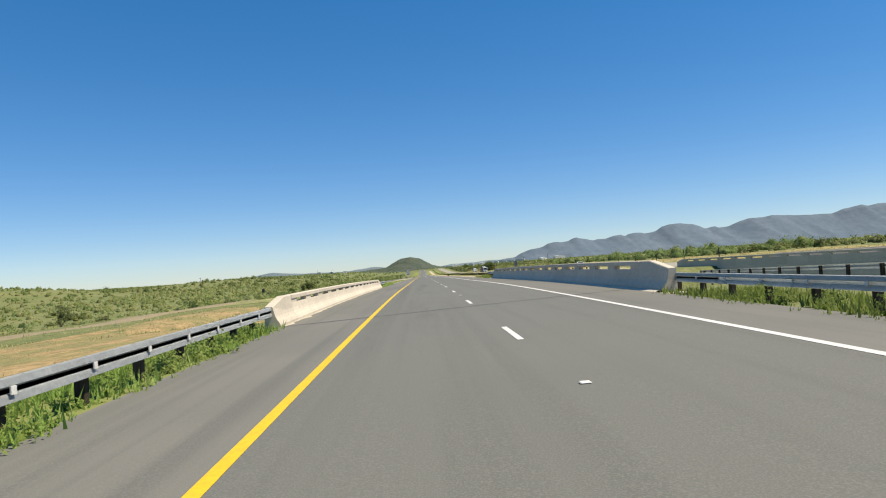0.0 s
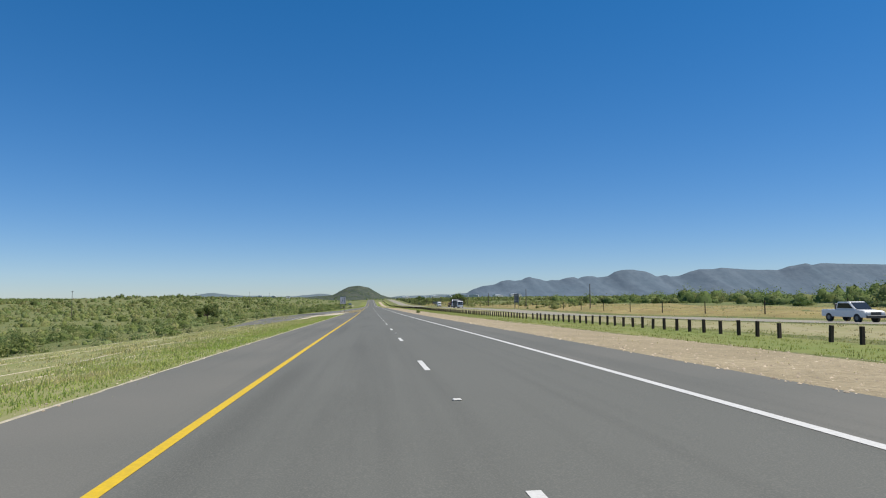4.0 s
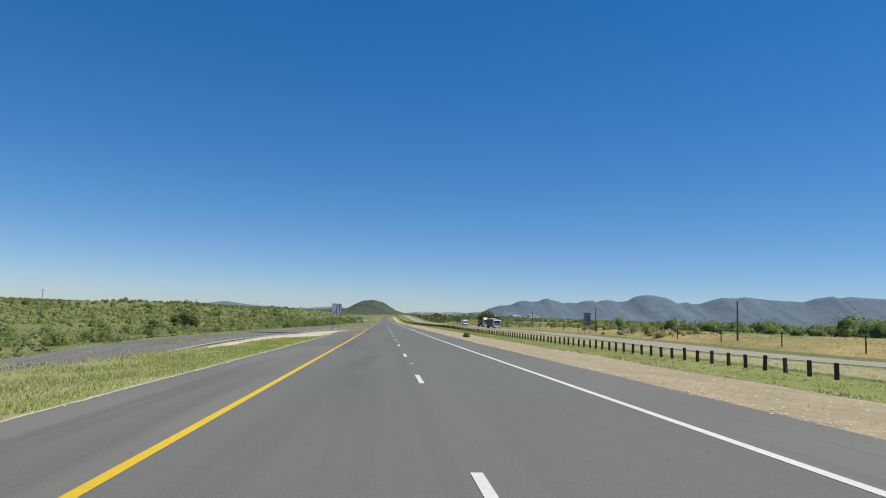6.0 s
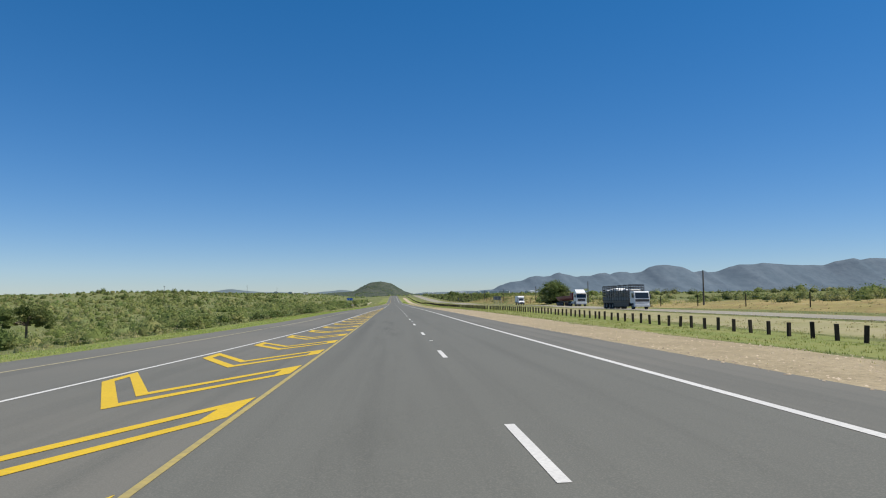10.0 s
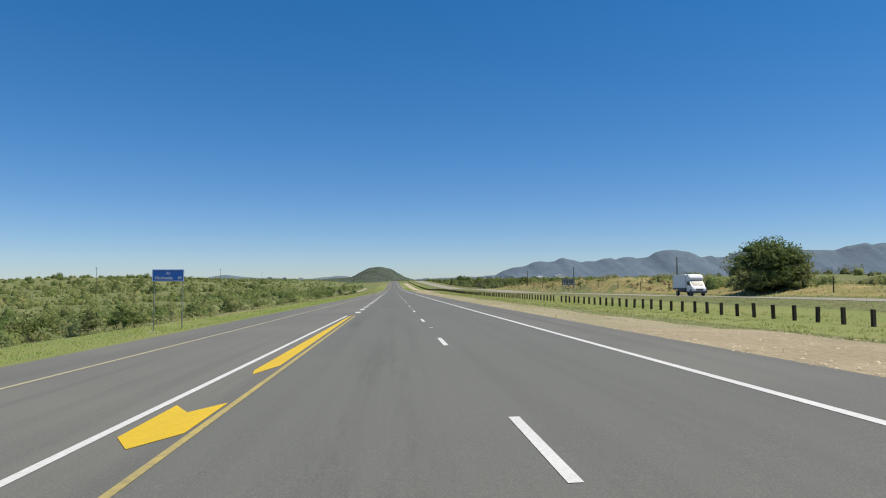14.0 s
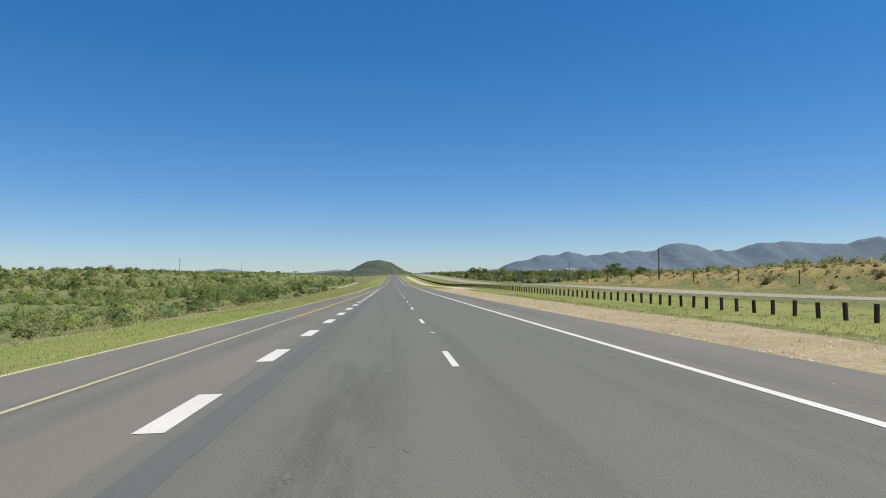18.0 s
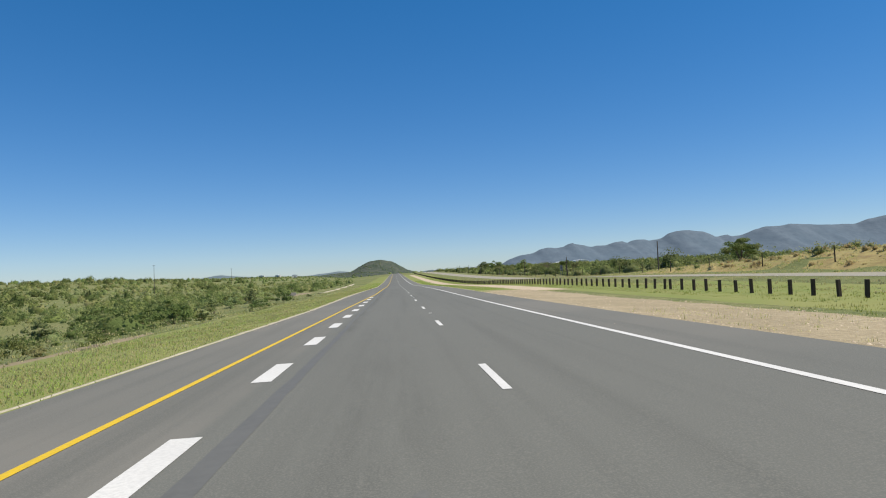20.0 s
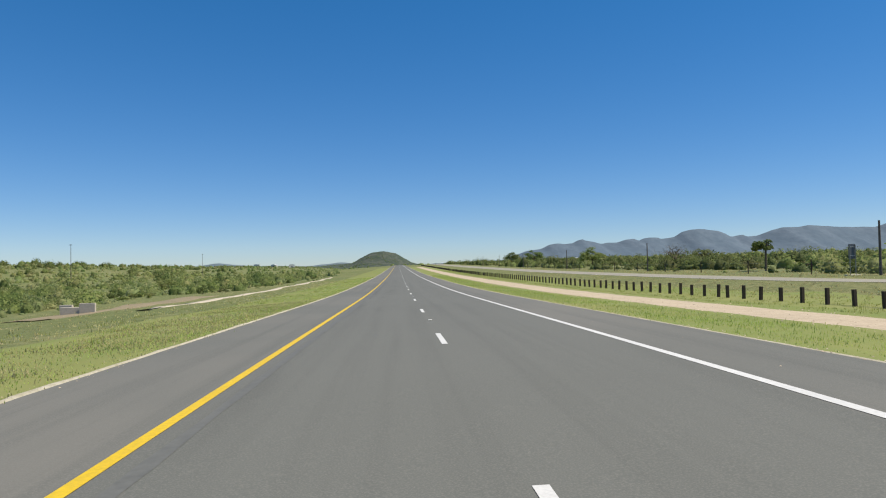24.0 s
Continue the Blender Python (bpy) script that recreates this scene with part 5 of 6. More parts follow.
tree_at(51.5, 514, 11.4, 8.9, 15000, M_LEAF_DARK, "large dense round green tree in dry grass", 201, 0.0, 0.3, 0.17, 130, lowest=0.02)
tree_at(62, 848, 5.0, 6.6, 1900, M_LEAF_DARK, "flat-topped acacia with a forked bare trunk", 202, 0.62, 0.22, 0.16, 16)
tree_at(66, 892, 8.5, 6.8, 10, M_LEAF_GREY, "leafless grey tree with spreading branches", 203, 0.3, 0.28, 0.16, 18, True)
tree_at(84, 915, 7.0, 6.4, 1500, M_LEAF_GREY, "thin grey-green tree among the bushes", 204, 0.3, 0.2, 0.17, 18)
tree_at(76, 990, 11.0, 8.2, 3800, M_LEAF, "broad green tree beyond the opposite road", 205, 0.22, 0.26, 0.2, 34)
tree_at(76, 1098, 12.0, 9.2, 3000, M_LEAF_DARK, "tall green tree beyond the opposite road", 206, 0.3, 0.26, 0.24, 30)
tree_at(80, 1190, 13.0, 8.8, 2600, M_LEAF_DARK, "broad dark tree beyond the opposite road", 207, 0.2, 0.26, 0.26, 30)
tree_at(-80, 452, 11.0, 11.2, 6500, M_LEAF_DARK, "dark green tree with a spreading crown above the bushes", 208, 0.36, 0.3, 0.18, 40)
tree_at(-91, 450, 6.5, 7.4, 2600, M_LEAF_DARK, "smaller dark tree standing above the bushes", 216, 0.3, 0.2, 0.17, 24)
tree_at(-51, 928, 5.6, 4.9, 1300, M_LEAF_DARK, "small dark round tree on dry ground", 209, 0.25, 0.16, 0.16, 18)
tree_at(-58, 905, 7.5, 4.2, 1400, M_LEAF, "low green tree on dry ground", 210, 0.2, 0.16, 0.17, 18)
tree_at(60.5, 726, 6.5, 5.2, 2400, M_LEAF_DARK, "green thorn tree on the grassy bank", 211, 0.2, 0.18, 0.17, 22)
tree_at(86, 770, 8.0, 5.6, 2400, M_LEAF_DARK, "dark thorn tree on the grassy bank", 212, 0.25, 0.2, 0.17, 24)
tree_at(78, 560, 7.0, 4.6, 1700, M_LEAF, "green thorn tree on the grassy bank", 214, 0.15, 0.16, 0.17, 20)
weed = plant("shrub", "round dark green weed on the gravel strip", "shrub", 0.85, 0.62, 2200, 0.045, M_WEED, 215, 0.015, 46, 0.05, 8, lowest=0.05)
weed.matrix_basis = pose(8.6, 263.1, edge_drop(8.6, 263.1))

# ---------- signs ----------
M_SIGNWHITE = surface("sign_white", (0.60, 0.59, 0.60), (0.54, 0.53, 0.54), (0.47, 0.46, 0.47), 1.2, 9.0, 0.45, bump=0.02)
M_SIGNBLACK = surface("sign_black", (0.015, 0.015, 0.017), (0.025, 0.025, 0.026), None, 3.0, 20.0, 0.5, bump=0.0)
M_SIGNBLUE = surface("sign_blue", (0.012, 0.10, 0.42), (0.015, 0.12, 0.46), (0.02, 0.09, 0.35), 1.0, 9.0, 0.4, bump=0.02)
M_SIGNGREY = surface("sign_back_grey", (0.085, 0.10, 0.115), (0.07, 0.083, 0.098), (0.115, 0.13, 0.14), 1.0, 8.0, 0.55, bump=0.05)
M_LETTER = surface("sign_letters", (0.72, 0.74, 0.76), (0.68, 0.70, 0.72), None, 2.0, 20.0, 0.5, bump=0.0)
M_TUBE = surface("sign_post_steel", (0.20, 0.22, 0.19), (0.28, 0.29, 0.26), (0.16, 0.16, 0.14), 2.0, 14.0, 0.55, metal=0.4, bump=0.05)


def flat(points, y, thick=0.004):
    """A flat plate in the xz plane facing -y."""
    bm = bmesh.new()
    bm.faces.new([bm.verts.new((p[0], y, p[1])) for p in points])
    bmesh.ops.recalc_face_normals(bm, faces=bm.faces)
    if bm.faces[0].normal.y > 0 if bm.faces.ensure_lookup_table() is None else False:
        bmesh.ops.reverse_faces(bm, faces=bm.faces)
    r = bmesh.ops.extrude_face_region(bm, geom=bm.faces[:])
    for v in r["geom"]:
        if isinstance(v, bmesh.types.BMVert):
            v.co.y += thick
    bmesh.ops.recalc_face_normals(bm, faces=bm.faces)
    return bm


def lettering(text, size, at, parent, material=None):
    cu = bpy.data.curves.new("lettering", "FONT")
    cu.body, cu.size, cu.align_x, cu.extrude = text, size, "CENTER", 0.002
    tmp = bpy.data.objects.new("lettering", cu)
    scene.collection.objects.link(tmp)
    me = bpy.data.meshes.new_from_object(tmp.evaluated_get(bpy.context.evaluated_depsgraph_get()))
    bpy.data.objects.remove(tmp)
    me.materials.clear()
    me.materials.append(material or M_LETTER)
    ob = new("lettering", me)
    ob.matrix_basis = pose(*at, 90, 0, 0)
    ob.parent = parent
    return ob


def merge_sign():
    x, y = -7.6, 276.5
    g = base(y) + CROSSFALL * x
    x += 0.12
    root = empty("road_sign", "light grey merging-lanes sign with black arrows on two steel posts", "road sign", at=(x, y, g), rz=-1.5)
    up = 0.22
    part("plate", boxed(-0.64, 0.64, -0.012, 0.012, 1.78 + up, 3.45 + up, 0.01), M_SIGNWHITE, root)
    for a in ((-0.64, 0.64, 1.78, 1.815), (-0.64, 0.64, 3.415, 3.45), (-0.64, -0.605, 1.816, 3.414), (0.605, 0.64, 1.816, 3.414)):
        part("border", boxed(a[0], a[1], -0.02, -0.013, a[2] + up, a[3] + up), M_SIGNBLACK, root)
    for cx, z0 in ((0.02, 1.98 + up), (0.36, 2.00 + up)):
        part("arrow", flat([(cx - 0.035, z0), (cx + 0.035, z0), (cx + 0.035, 3.12 + up), (cx + 0.13, 3.10 + up), (cx, 3.26 + up), (cx - 0.13, 3.10 + up), (cx - 0.035, 3.12 + up)], -0.018), M_SIGNBLACK, root)
    cen = [(-0.44, 2.02), (-0.30, 2.18), (-0.16, 2.38), (-0.06, 2.60), (0.0, 2.84)]
    pts = [(a - 0.03, b + 0.03 + up) for a, b in cen] + [(a + 0.03, b - 0.03 + up) for a, b in reversed(cen)]
    part("arrow", flat(pts, -0.0185), M_SIGNBLACK, root)
    for k in range(4):
        part("patch", boxed(0.42, 0.59, -0.0165, -0.0130, 2.55 + up + 0.22 * k, 2.56 + up + 0.22 * k), M_LETTER, root, "thin pale repair strip")
    for px in (-0.45, 0.40):
        part("post", rod(bmesh.new(), (px, 0.045, -0.2), (px, 0.045, 3.5), 0.038, n=10), M_TUBE, root)
    part("footing", boxed(0.15, 0.62, -0.05, 0.16, -0.02, 0.03, 0.01), M_CONCRETE, root)
    return root


def blue_sign():
    x, y = -11.49, 457.9
    g = land(x, y)
    t = base(y) + 1.88 - g
    root = empty("road_sign", "blue direction sign with white letters on two thin posts", "road sign", at=(x, y, g), rz=2)
    part("plate", boxed(-0.69, 0.69, -0.012, 0.012, t, t + 0.54, 0.01), M_SIGNBLUE, root)
    for a in ((-0.68, 0.68, t + 0.012, t + 0.030), (-0.68, 0.68, t + 0.51, t + 0.528), (-0.68, -0.662, t + 0.031, t + 0.509), (0.662, 0.68, t + 0.031, t + 0.509)):
        part("border", boxed(a[0], a[1], -0.018, -0.013, a[2], a[3]), M_LETTER, root)
    lettering("A1", 0.18, (0.02, -0.017, t + 0.31), root)
    lettering("Okahandja", 0.18, (-0.18, -0.017, t + 0.10), root)
    lettering("48", 0.18, (0.50, -0.017, t + 0.10), root)
    for px in (-0.60, 0.62):
        part("post", rod(bmesh.new(), (px, 0.04, -0.3), (px, 0.04, t + 0.52), 0.025, n=8), M_TUBE, root)
        part("footing", boxed(px - 0.16, px + 0.16, -0.12, 0.2, -0.05, 0.03, 0.01), M_CONCRETE, root)
    return root


def sign_back(x, y, w, h, top, label, braces, rz=4):
    g = land(x, y)
    root = empty("road_sign", label, "road sign", at=(x, y, g), rz=rz)
    n = max(2, round(w / 1.3))
    for i in range(n):
        a, b = -w / 2 + w * i / n, -w / 2 + w * (i + 1) / n
        part("plate", boxed(a + 0.004, b - 0.004, 0.04, 0.06, top - h, top, 0.005), M_SIGNGREY, root)
    for z in (top - h * 0.2, top - h * 0.8):
        part("rail", boxed(-w / 2, w / 2, 0.0, 0.035, z - 0.03, z + 0.03), M_STEEL, root)
    for i in range(2 if w < 2.5 else 3):
        px = -w * 0.4 + w * 0.8 * i / (1 if w < 2.5 else 2)
        part("post", rod(bmesh.new(), (px, -0.05, -0.4), (px, -0.05, top - 0.1), 0.05, n=8), M_TUBE, root)
        if braces:
            part("brace", rod(bmesh.new(), (px + 0.6, -1.2, 0.0), (px, -0.06, top - h * 0.55), 0.035, n=6), M_STEEL, root, "slanting pale steel brace")
    part("footing", boxed(-w / 2 - 0.3, w / 2 + 0.3, -0.4, 0.4, -0.06, 0.10, 0.02), M_CONCRETE, root)
    return root


merge_sign()
blue_sign()
sign_back(46.0, 334, 1.7, 2.9, 5.2, "tall sign seen from its dark grey back beyond the opposite road", False)
sign_back(46.8, 600, 3.7, 1.65, 3.9, "wide sign seen from its dark back on braced posts", True)
sign_back(50.6, 812, 0.95, 1.7, 3.6, "narrow sign seen from its dark back", False, 8)
stand = empty("bench_frame", "low dark timber frame standing in the grass", "frame", at=(61.5, 836, land(61.5, 836)))
for px in (-0.55, 0.55):
    part("leg", boxed(px - 0.06, px + 0.06, -0.06, 0.06, -0.2, 1.0), M_WOOD, stand)
for z in (0.72, 0.97):
    part("rail", boxed(-0.75, 0.75, -0.10, -0.065, z, z + 0.12), M_WOOD, stand)
frame2 = copy_thing(stand, pose(-13.0, 427.5, land(-13.0, 427.5), 0, 0, 10))
frame2.scale = (0.22, 0.4, 0.4)
marker_high = base(177) + 0.2 - land(-42.5, 177)
marker = empty("road_sign", "dark-backed road sign on one post among the bushes", "road sign", at=(-42.5, 177, land(-42.5, 177)))
part("post", rod(bmesh.new(), (0, 0.04, -0.3), (0, 0.04, marker_high), 0.04), M_TUBE, marker)
part("plate", boxed(-0.33, 0.33, -0.01, 0.01, marker_high - 0.95, marker_high, 0.01), M_SIGNBLACK, marker)

# ---------- culvert headwall ----------
cul = empty("culvert", "low pale concrete culvert headwall in the gully", "culvert", at=(-32, 808, land(-32, 808)))
part("headwall", boxed(-0.2, 1.3, -0.14, 0.14, -0.3, 0.95, 0.02), M_CONCRETE, cul)
part("wing_wall", boxed(-2.2, -0.21, 0.2, 0.48, -0.3, 0.55, 0.02), M_CONCRETE, cul)
part("cap", boxed(-2.6, -1.4, 0.9, 1.25, 0.2, 0.75, 0.02), M_CONCRETE, cul)

# ---------- power poles and fence ----------
def pole_thing(x, y, h, label, group, arm=True, stout=1.0):
    root = empty("power_pole", label, "power pole", group, at=(x, y, land(x, y)))
    part("shaft", rod(bmesh.new(), (0, 0, -0.5), (0, 0, h), 0.16 * stout, 0.10 * stout, 8), M_POLE, root)
    if arm:
        part("cross_arm", boxed(-0.7 * stout, 0.7 * stout, -0.16 * stout, -0.105 * stout, h - 0.62, h - 0.42), M_POLE, root)
        for px in (-0.6, 0.0, 0.6):
            part("insulator", rod(bmesh.new(), (px, -0.13, h - 0.42 + (0.42 if px == 0 else 0)), (px, -0.13, h - 0.24 + (0.42 if px == 0 else 0)), 0.045, 0.03, 6), M_STEEL, root)
    return root


poles = [pole_thing(52 + 0.5 * math.sin(k * 2.1), 281 + 66 * k, 6.0, "dark wooden power pole beyond the opposite road", "power poles", False) for k in range(14)]
[pole_thing(px, py, top - land(px, py), "tall thin power pole above the bush", "far power poles", True, 1.25)
              for px, py, top in ((-190, 560, 5.5), (-190, 850, 6.0), (-180, 1105, 9.5), (-195, 1390, 10.0))]
fence = empty("fence", "wire fence on dark wooden posts along the bank", "fence", at=(50.5, 123, 0))
fp = [(50.5 + 0.8 * noise.noise((i * 0.3, 3, 3)), 123 + 14.5 * i) for i in range(62)]
for x, y in fp:
    part("post", rod(bmesh.new(), (x - 50.5, y - 123, land(x, y) - 0.4), (x - 50.5, y - 123, land(x, y) + 1.95), 0.085, 0.07, 7), M_WOOD, fence)
for z in (0.5, 1.0, 1.5):
    bm = bmesh.new()
    for (xa, ya), (xb, yb) in zip(fp, fp[1:]):
        rod(bm, (xa - 50.5, ya - 123, land(xa, ya) + z), (xb - 50.5, yb - 123, land(xb, yb) + z), 0.004, n=3)
    part("wire", bm, M_STEEL, fence)

# ---------- vehicles on the opposite carriageway ----------
M_CABWHITE = surface("truck_white", (0.74, 0.75, 0.76), (0.70, 0.71, 0.72), (0.66, 0.66, 0.66), 0.8, 5.0, 0.35, bump=0.02)
M_RED = surface("tipper_red", (0.20, 0.016, 0.02), (0.15, 0.014, 0.018), (0.09, 0.022, 0.022), 0.5, 4.0, 0.5, bump=0.05)
M_BLACKPAINT = surface("black_frame", (0.02, 0.022, 0.025), (0.035, 0.035, 0.04), (0.06, 0.055, 0.05), 0.7, 6.0, 0.5, bump=0.05)
M_TYRE = surface("tyre_rubber", (0.02, 0.02, 0.02), (0.03, 0.03, 0.03), (0.06, 0.055, 0.05), 2.0, 20.0, 0.85)
M_RIM = surface("dusty_rim", (0.20, 0.19, 0.17), (0.27, 0.255, 0.23), (0.14, 0.13, 0.12), 3.0, 20.0, 0.6, bump=0.05)
M_GLASS, _nt, _bs = tree_of("vehicle_glass")
_bs.inputs["Base Color"].default_value, _bs.inputs["Roughness"].default_value = (0.02, 0.025, 0.03, 1), 0.06
M_BOXGREY = surface("box_body", (0.70, 0.72, 0.74), (0.67, 0.69, 0.71), (0.63, 0.64, 0.66), 0.8, 5.0, 0.4, bump=0.02)


def wheel(parent, x, y, r=0.5, w=0.3):
    t = part("wheel", rod(bmesh.new(), (x - w / 2, y, r), (x + w / 2, y, r), r, n=18), M_TYRE, parent)
    s = -1 if x < 0 else 1
    part("rim", rod(bmesh.new(), (x + s * (w / 2 - 0.03), y, r), (x + s * (w / 2 + 0.012), y, r), r * 0.55, r * 0.45, 14), M_RIM, t)
    return t


def side_prism(pts, half, bevel=0.04):
    """A side outline in (y, z) drawn across the vehicle's width."""
    bm = bmesh.new()
    a = [bm.verts.new((-half, p[0], p[1])) for p in pts]
    b = [bm.verts.new((half, p[0], p[1])) for p in pts]
    bm.faces.new(a)
    bm.faces.new(b[::-1])
    for i in range(len(pts)):
        j = (i + 1) % len(pts)
        bm.faces.new((a[j], a[i], b[i], b[j]))
    bmesh.ops.recalc_face_normals(bm, faces=bm.faces)
    if bevel:
        bmesh.ops.bevel(bm, geom=bm.edges[:], offset=bevel, segments=2, affect="EDGES")
    return bm


def on_opposite(root, x, y):
    root.rotation_euler = (math.atan((base(y + 6) - base(y - 6)) / 12), 0, 0)
    return root


def opposite_level(x, y):
    return base(y) + lerp_tab(OPPOSITE, y) - 0.012 * (x - 38)


def tipper(x, y):
    root = on_opposite(empty("truck", "white tractor truck with a long dark red tipper trailer", "truck", at=(x, y, opposite_level(x, y))), x, y)
    part("cab", side_prism([(-8.6, 0.95), (-8.64, 1.75), (-8.42, 2.95), (-8.2, 3.04), (-6.5, 3.04), (-6.5, 0.95)], 1.22), M_CABWHITE, root)
    part("roof_deflector", side_prism([(-8.15, 3.045), (-7.2, 3.72), (-6.5, 3.78), (-6.5, 3.045)], 1.1, 0.05), M_CABWHITE, root)
    part("windscreen", side_prism([(-8.665, 1.86), (-8.5, 2.72), (-8.44, 2.72), (-8.60, 1.86)], 1.08, 0.0), M_GLASS, root)
    part("sun_visor", side_prism([(-8.72, 2.74), (-8.56, 2.90), (-8.44, 2.86), (-8.5, 2.74)], 1.15, 0.01), M_BLACKPAINT, root)
    part("grille", boxed(-0.85, 0.85, -8.665, -8.6, 1.10, 1.66, 0.02), M_BLACKPAINT, root)
    part("bumper", side_prism([(-8.72, 0.42), (-8.74, 0.86), (-8.35, 0.94), (-8.1, 0.94), (-8.1, 0.42)], 1.22, 0.03), M_CABWHITE, root)
    for s in (-1, 1):
        part("headlight", boxed(s * 0.92 - 0.18, s * 0.92 + 0.18, -8.76, -8.70, 0.62, 0.82, 0.02), M_LETTER, root)
        part("side_window", boxed(s * 1.225 - 0.01, s * 1.225 + 0.01, -8.15, -7.3, 1.95, 2.68, 0.005), M_GLASS, root)
        part("mirror", boxed(s * 1.38 - 0.09, s * 1.38 + 0.09, -8.5, -8.4, 1.95, 2.6, 0.03), M_BLACKPAINT, root)
        part("wheel_arch", side_prism([(-8.3, 0.5), (-8.15, 1.08), (-7.25, 1.08), (-7.1, 0.5)], 0.02, 0.0), M_BLACKPAINT, root).location.x = s * 1.225
        part("step", boxed(s * 1.15 - 0.1, s * 1.15 + 0.1, -7.05, -6.55, 0.45, 0.93, 0.02), M_CABWHITE, root)
    part("chassis", boxed(-0.45, 0.45, -8.4, -1.9, 0.62, 0.92), M_BLACKPAINT, root)
    for s in (-1, 1):
        part("fuel_tank", rod(bmesh.new(), (s * 1.0, -6.35, 0.74), (s * 1.0, -4.95, 0.74), 0.34, n=16), M_STEEL, root)
        part("mudguard", side_prism([(-4.72, 0.72), (-4.5, 1.08), (-3.95, 1.16), (-2.65, 1.16), (-2.1, 1.08), (-1.9, 0.72), (-1.96, 0.70), (-2.15, 1.02), (-2.65, 1.10), (-3.95, 1.10), (-4.45, 1.02), (-4.66, 0.70)], 0.22, 0.0), M_BLACKPAINT, root).location.x = s * 1.03
        for wy in (-7.7, -3.95, -2.65):
            wheel(root, s * 1.05, wy)
        for wy in (3.2, 4.4, 5.6, 6.8, 8.0):
            wheel(root, s * 1.05, wy)
    tub = [(-1.25, 2.36)] + [(-1.25 * math.cos(a), 2.0 - 0.88 * math.sin(a)) for a in (0.0, 0.3, 0.6, 0.9, 1.2, 1.5708, 1.94, 2.24, 2.54, 2.84, 3.1416)] + [(1.25, 2.36)]
    bm = extrude_profile(tub, -4.6, 8.6)
    for v in bm.verts:
        if v.co.z > 2.2 and v.co.y > 0:
            v.co.z -= 0.2
        if v.co.y < 0 and v.co.z < 2.0:
            v.co.z += 0.25 * (2.0 - v.co.z)
    part("tipper_body", bm, M_RED, root)
    part("headboard", side_prism([(-5.62, 2.2), (-5.66, 3.1), (-3.6, 3.06), (-3.45, 2.37), (-4.59, 2.364), (-4.61, 1.55), (-5.2, 1.5)], 1.27, 0.03), M_RED, root)
    for s in (-1, 1):
        bm = boxed(s * 1.25 - 0.06, s * 1.25 + 0.06, -3.42, 8.62, 2.30, 2.40, 0.015)
        for v in bm.verts:
            if v.co.y > 0:
                v.co.z -= 0.2
        part("top_rail", bm, M_RED, root)
        part("mud_flap", boxed(s * 1.05 - 0.25, s * 1.05 + 0.25, 8.62, 8.65, 0.25, 0.95), M_TYRE, root)
    part("trailer_frame", boxed(-0.5, 0.5, -5.0, 8.5, 0.90, 1.115), M_BLACKPAINT, root)
    part("hydraulic_ram", rod(bmesh.new(), (0, -5.45, 1.0), (0, -5.45, 2.2), 0.1, n=10), M_STEEL, root)
    return root


